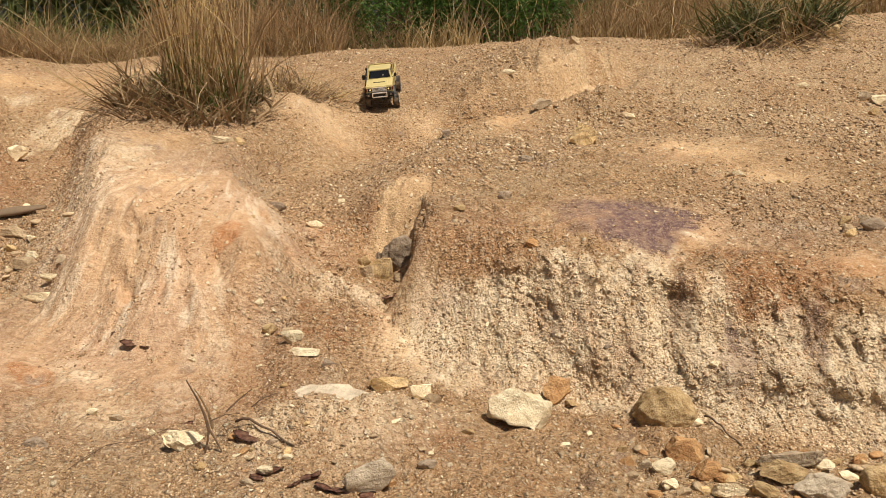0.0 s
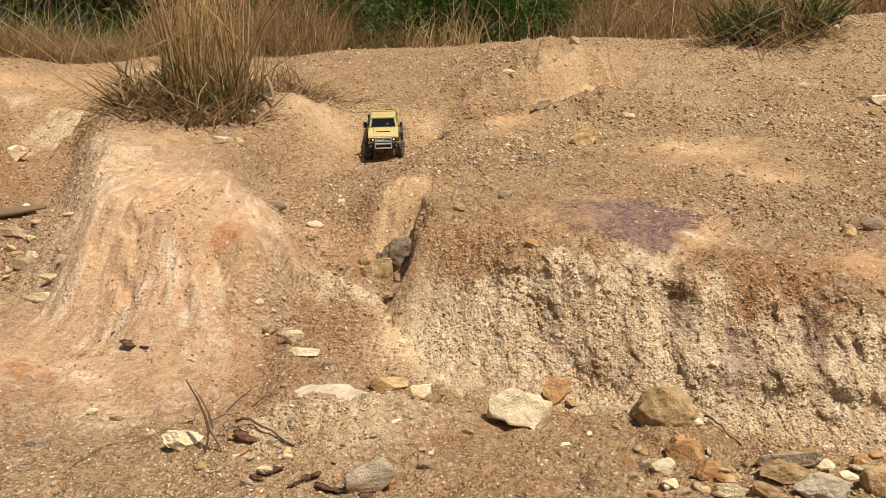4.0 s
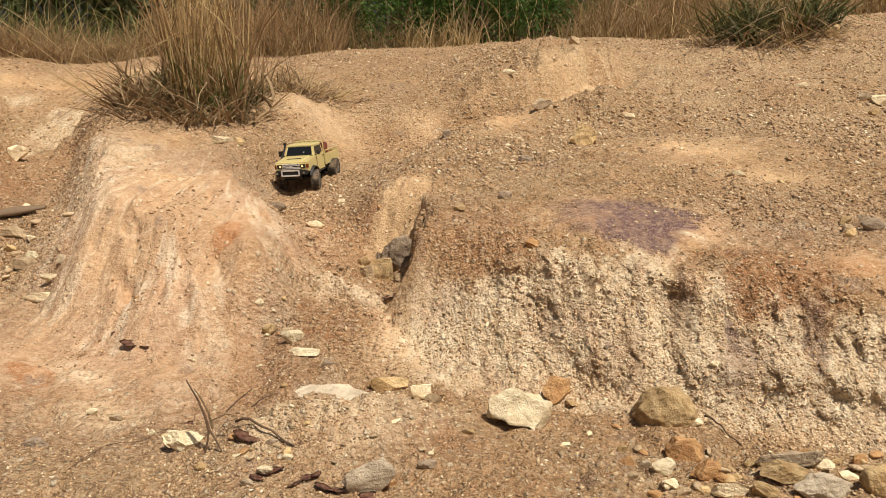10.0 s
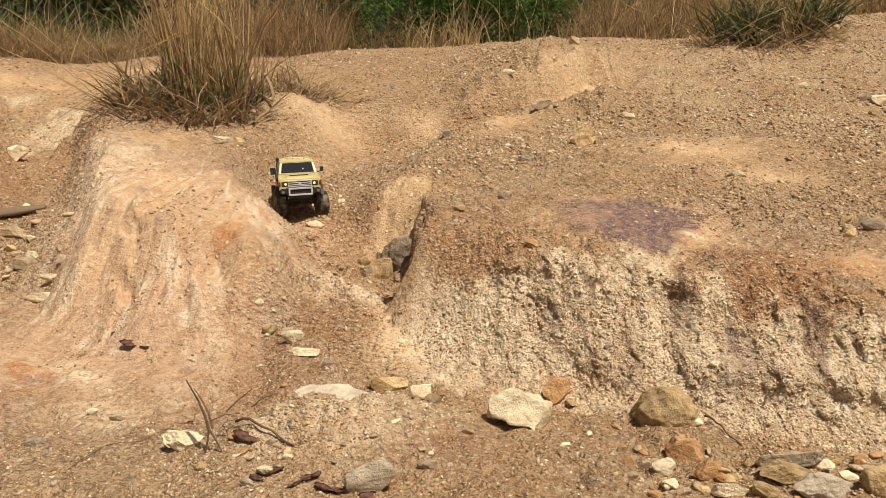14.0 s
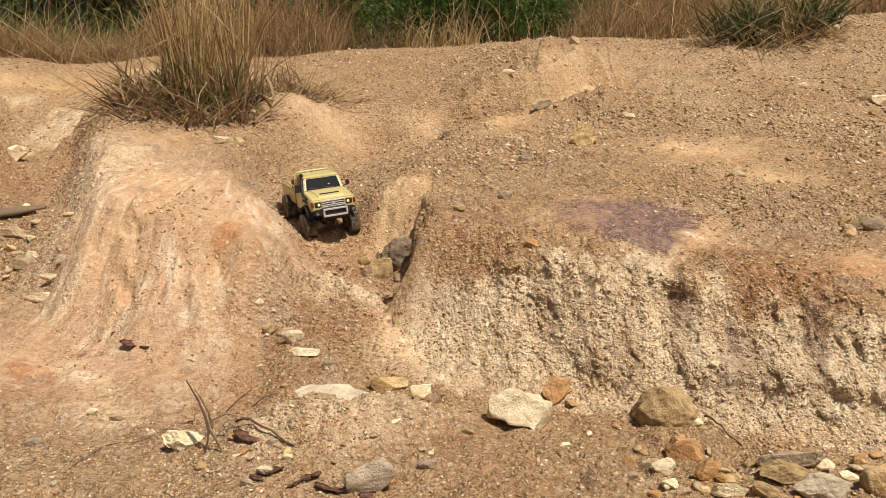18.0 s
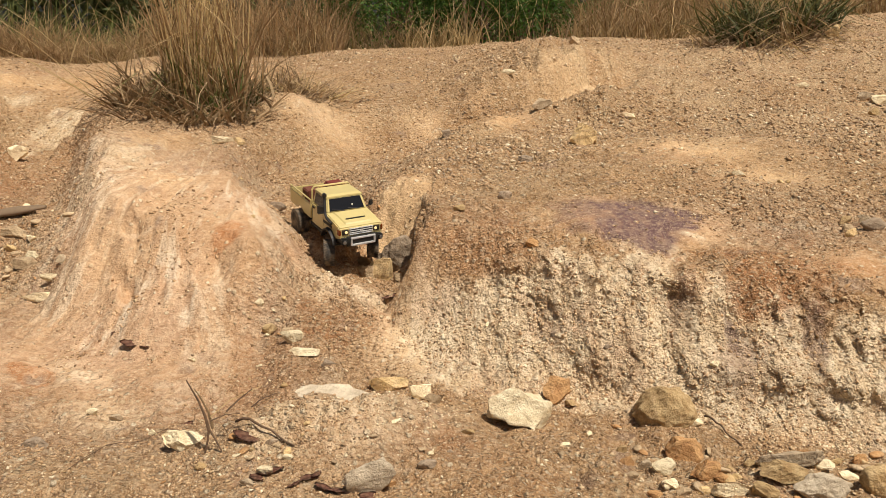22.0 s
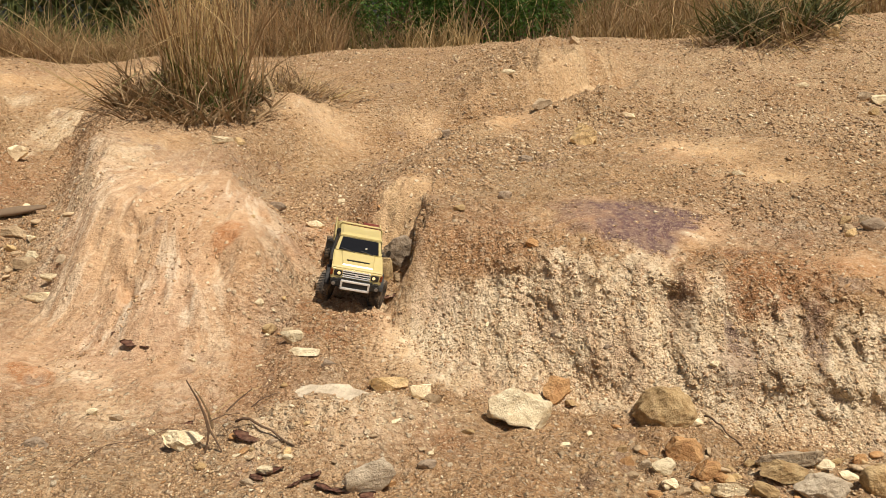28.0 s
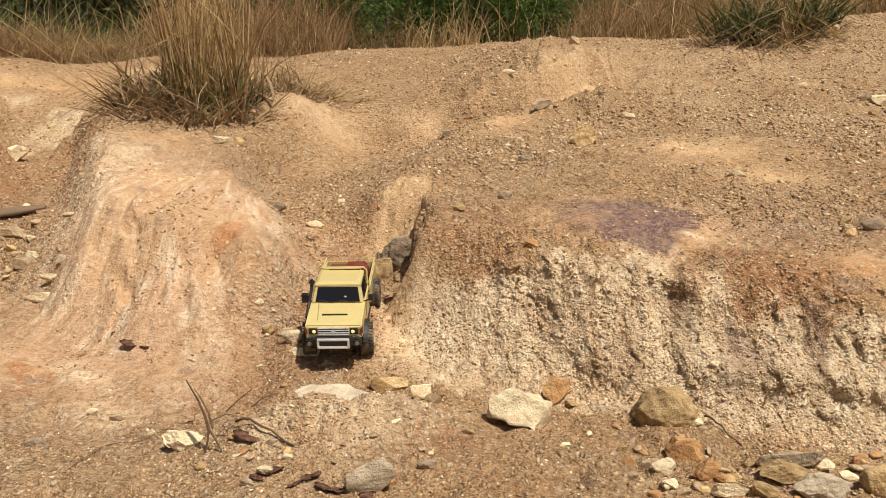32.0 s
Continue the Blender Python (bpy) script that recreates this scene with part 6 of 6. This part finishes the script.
def dead_leaf(x, y, long, turn):
    """A curled dry leaf lying on the ground."""
    LEAVES[0] += 1
    r = random.Random(LEAVES[0] * 5)
    bm = bmesh.new()
    n, curl, bend = 7, r.uniform(0.0, 0.35), r.uniform(-0.2, 0.25)
    rows = []
    for i in range(n + 1):
        u = i / n
        w = 0.26 * long * math.sin(math.pi * (0.05 + 0.92 * u)) ** 0.8 * r.uniform(0.75, 1.1)
        z = long * bend * (u - 0.5) ** 2 * 1.6
        rows.append([bm.verts.new((long * (u - 0.5), w * s, z + curl * w * s * s * 0.9 + r.uniform(-0.035, 0.035) * long)) for s in (-1, -0.5, 0, 0.5, 1)])
    for a, b in zip(rows, rows[1:]):
        for k in range(4):
            bm.faces.new((a[k], b[k], b[k + 1], a[k + 1]))
    bmesh.ops.solidify(bm, geom=list(bm.faces), thickness=0.0012)
    ob = put("dead_leaf", bm, DEADLEAF)
    ob.matrix_basis = pose(x, y, ground_z(x, y) + 0.004, r.uniform(-18, 18), r.uniform(-14, 14), turn)
    tagged(ob, "curled dark brown dead leaf on the ground", "leaf", "dead leaves on the ground")


def stick(name, label, radius, *points):
    x0, y0, _ = points[0]
    z0 = ground_z(x0, y0)
    fine = []
    for (a, b) in zip(points, points[1:]):
        for k in range(4):
            u = k / 4
            x, y, lift = (a[j] * (1 - u) + b[j] * u for j in range(3))
            w = radius * 0.8 * math.sin(13 * x + 7 * k)
            fine.append((x + w - x0, y + w - y0, ground_z(x, y) + lift + w * 0.5 - z0))
    x, y, lift = points[-1]
    fine.append((x - x0, y - y0, ground_z(x, y) + lift - z0))
    ob = put(name, tube(fine, radius, 6, None, 0.6), DRY if name == "straw" else TWIG)
    ob.matrix_basis = pose(x0, y0, z0)
    tagged(ob, label, "stick")


dead_leaf(-0.386, 1.535, 0.060, 20)
dead_leaf(-0.415, 1.519, 0.046, -40)
dead_leaf(-0.302, 1.522, 0.048, 10)
dead_leaf(-0.259, 1.489, 0.053, -20)
dead_leaf(-0.285, 1.534, 0.038, 70)
dead_leaf(-0.227, 1.479, 0.060, 5)
dead_leaf(-0.717, 1.943, 0.041, 30)
dead_leaf(-0.994, 2.284, 0.070, 10)
dead_leaf(-0.948, 2.270, 0.040, -25)
dead_leaf(-1.085, 2.368, 0.024, 80)
dead_leaf(-0.466, 1.652, 0.075, -12)
dead_leaf(-0.182, 2.558, 0.090, 50)
dead_leaf(0.944, 1.593, 0.037, 20)
dead_leaf(0.351, 1.928, 0.032, 0)
dead_leaf(-0.158, 1.471, 0.052, 10)
dead_leaf(-0.329, 1.498, 0.040, 40)
stick("dry_stick", "thin dry stick leaning on the foot of the bank", 0.0030, (0.681, 1.820, 0.020), (0.713, 1.781, 0.012), (0.740, 1.711, 0.004))
stick("dry_stick", "broken brown stick lying on the rubble", 0.0035, (-0.506, 1.704, 0.020), (-0.433, 1.659, 0.018), (-0.348, 1.616, 0.004))
stick("dry_stick", "short dry stick on the pale hump", 0.0020, (-0.552, 2.017, 0.004), (-0.516, 2.041, 0.012), (-0.485, 2.051, 0.006))
stick("dry_stick", "long thin dry stalk on bare clay", 0.0012, (-0.888, 1.617, 0.004), (-0.831, 1.769, 0.008), (-0.729, 1.850, 0.004))
stick("straw", "fallen dry straw beside the grass", 0.0030, (2.605, 5.937, 0.010), (2.780, 5.862, 0.020), (3.120, 5.884, 0.010))
stick("straw", "fallen dry straw beside the grass", 0.0025, (2.541, 5.988, 0.010), (2.713, 5.800, 0.020), (2.915, 5.708, 0.010))


def dead_stem():
    x, y = -0.548, 1.640
    z = ground_z(x, y)
    plant = empty("dead_weed", pose(x, y, z))
    tagged(plant, "dead brown plant stem standing in the rubble", "plant")
    part("stalk", tube([(-0.005, 0.0, 0.05), (-0.012, 0.004, 0.085), (-0.028, 0.010, 0.125), (-0.052, 0.012, 0.175)], 0.0042, 6, None, 0.35), TWIG, plant)
    part("leaf_sheath", tube([(0.004, 0.002, 0.055), (-0.004, 0.006, 0.095), (-0.022, 0.008, 0.135), (-0.034, 0.008, 0.155)], 0.0034, 6, None, 0.3), THATCH, plant)
    part("root", tube([(-0.005, 0.0, 0.055), (-0.008, -0.004, 0.03), (-0.016, -0.008, -0.004)], 0.003, 6, None, 0.7), TWIG, plant)
    part("root", tube([(-0.004, 0.0, 0.055), (0.014, -0.012, 0.03), (0.034, -0.022, -0.004)], 0.0028, 6, None, 0.7), TWIG, plant)
    part("side_twig", tube([(-0.002, 0.0, 0.075), (0.030, 0.02, 0.082), (0.062, 0.03, 0.080)], 0.0017, 5, None, 0.5), TWIG, plant)
    part("side_twig", tube([(0.0, 0.0, 0.085), (0.035, 0.05, 0.105), (0.10, 0.11, 0.115)], 0.0012, 5, None, 0.5), DRY, plant)
    part("side_twig", tube([(0.03, 0.03, 0.085), (0.055, 0.05, 0.105), (0.085, 0.07, 0.125)], 0.0024, 5, None, 0.5), TWIG, plant)


dead_stem()


def bark_slab():
    rings = []
    for k in range(9):
        u = k / 8
        w = 0.035 * (0.6 + 0.4 * math.sin(math.pi * u)) * (1.0 - 0.5 * u)
        rings.append([(0.21 * u, w * math.cos(a), 0.016 * math.sin(a) * (0.5 + 0.5 * math.sin(math.pi * min(1, u + 0.15))) + 0.012 * u) for a in [math.pi * 2 * j / 10 for j in range(10)]])
    ob = put("bark_slab", loft(rings), BARK)
    ob.matrix_basis = pose(-1.90, 3.18, ground_z(-1.82, 3.18) + 0.016, 18, -4, 8)
    tagged(ob, "split slab of weathered bark in the side gully", "wood")


bark_slab()
_b = put("board", box(-0.07, 0.07, -0.03, 0.03, 0.0, 0.012, 0.003), BARK)
_b.matrix_basis = pose(2.95, 6.05, ground_z(2.95, 6.05) + 0.004, 3, -4, 12)
tagged(_b, "short dark board beside the grass", "wood")
clump("low patch of dead twiggy weeds", 1.86, 3.55, 0.13, [("dead_thatch", THATCH, 110, 1.2, (0.05, 0.16), (0.6, 0.97), 0.0014, (0.2, 0.8), (0.0, 0.0))])
clump("dry weed sprigs on the crest", -1.75, 5.9, 0.14, [("dead_thatch", THATCH, 70, 1.2, (0.05, 0.14), (0.4, 0.97), 0.002, (0.2, 0.8), (0.0, 0.0))])
clump("few long dry straws leaning over the slope", -1.72, 4.30, 0.05, [("dry_blade_tuft", DRY, 3, 1.0, (0.2, 0.3), (0.4, 0.6), 0.002, (0.2, 0.4), (0.0, 0.0))])
for _dz, _dx in ((0.58, -0.62), (0.42, -0.66), (0.35, -0.50)):
    _p = [(0, 0, 0), (_dx * 0.3, -0.05, _dz * 0.36), (_dx * 0.65, -0.10, _dz * 0.72), (_dx, -0.16, _dz)]
    _s = put("straw", tube(_p, 0.0028, 5, None, 0.5), DRY)
    _s.matrix_basis = pose(-1.86, 4.38, ground_z(-1.86, 4.38) - 0.005)
    tagged(_s, "long dry straw leaning out of the grass clump", "straw", "long leaning straws")
# ---- what moves: the model pickup and its wheels ----
def motions():
    walk(TRUCK, DRIVE)
    spots = np.array([(t, *m.translation) for t, m in DRIVE])
    gone = np.concatenate([[0], np.cumsum(np.linalg.norm(np.diff(spots[:, 1:], axis=0), axis=1))])
    steer = ((0, 5), (2, 5), (3, -8), (6, -15), (8, -2), (9, 8), (11, 18), (13, 15), (16.5, 12), (19, 2), (20, -8), (21, -20), (23, -25), (25, -20), (28, -16), (30, -8), (32, 6))
    whens = np.arange(0, 32.01, 0.2)
    for x, y, wheel in WHEELS:
        rows = []
        for t in whens:
            spin = math.degrees(float(np.interp(t, spots[:, 0], gone)) / TYRE_R)
            k = int(np.clip(np.searchsorted(spots[:, 0], t) - 1, 0, len(DRIVE) - 2))
            u = min(1.0, max(0.0, (t - DRIVE[k][0]) / (DRIVE[k + 1][0] - DRIVE[k][0])))
            m = DRIVE[k][1].lerp(DRIVE[k + 1][1], u)
            at = m @ Vector((x, y, 0))
            give = float(np.clip(ground_z(at.x, at.y) - at.z, -0.03, 0.026))
            turn = float(np.interp(t, *zip(*steer))) if x > 0 else 0.0
            rows.append((float(t), pose(x, y, TYRE_R + give, 0, spin, turn)))
        walk(wheel, rows)


motions()
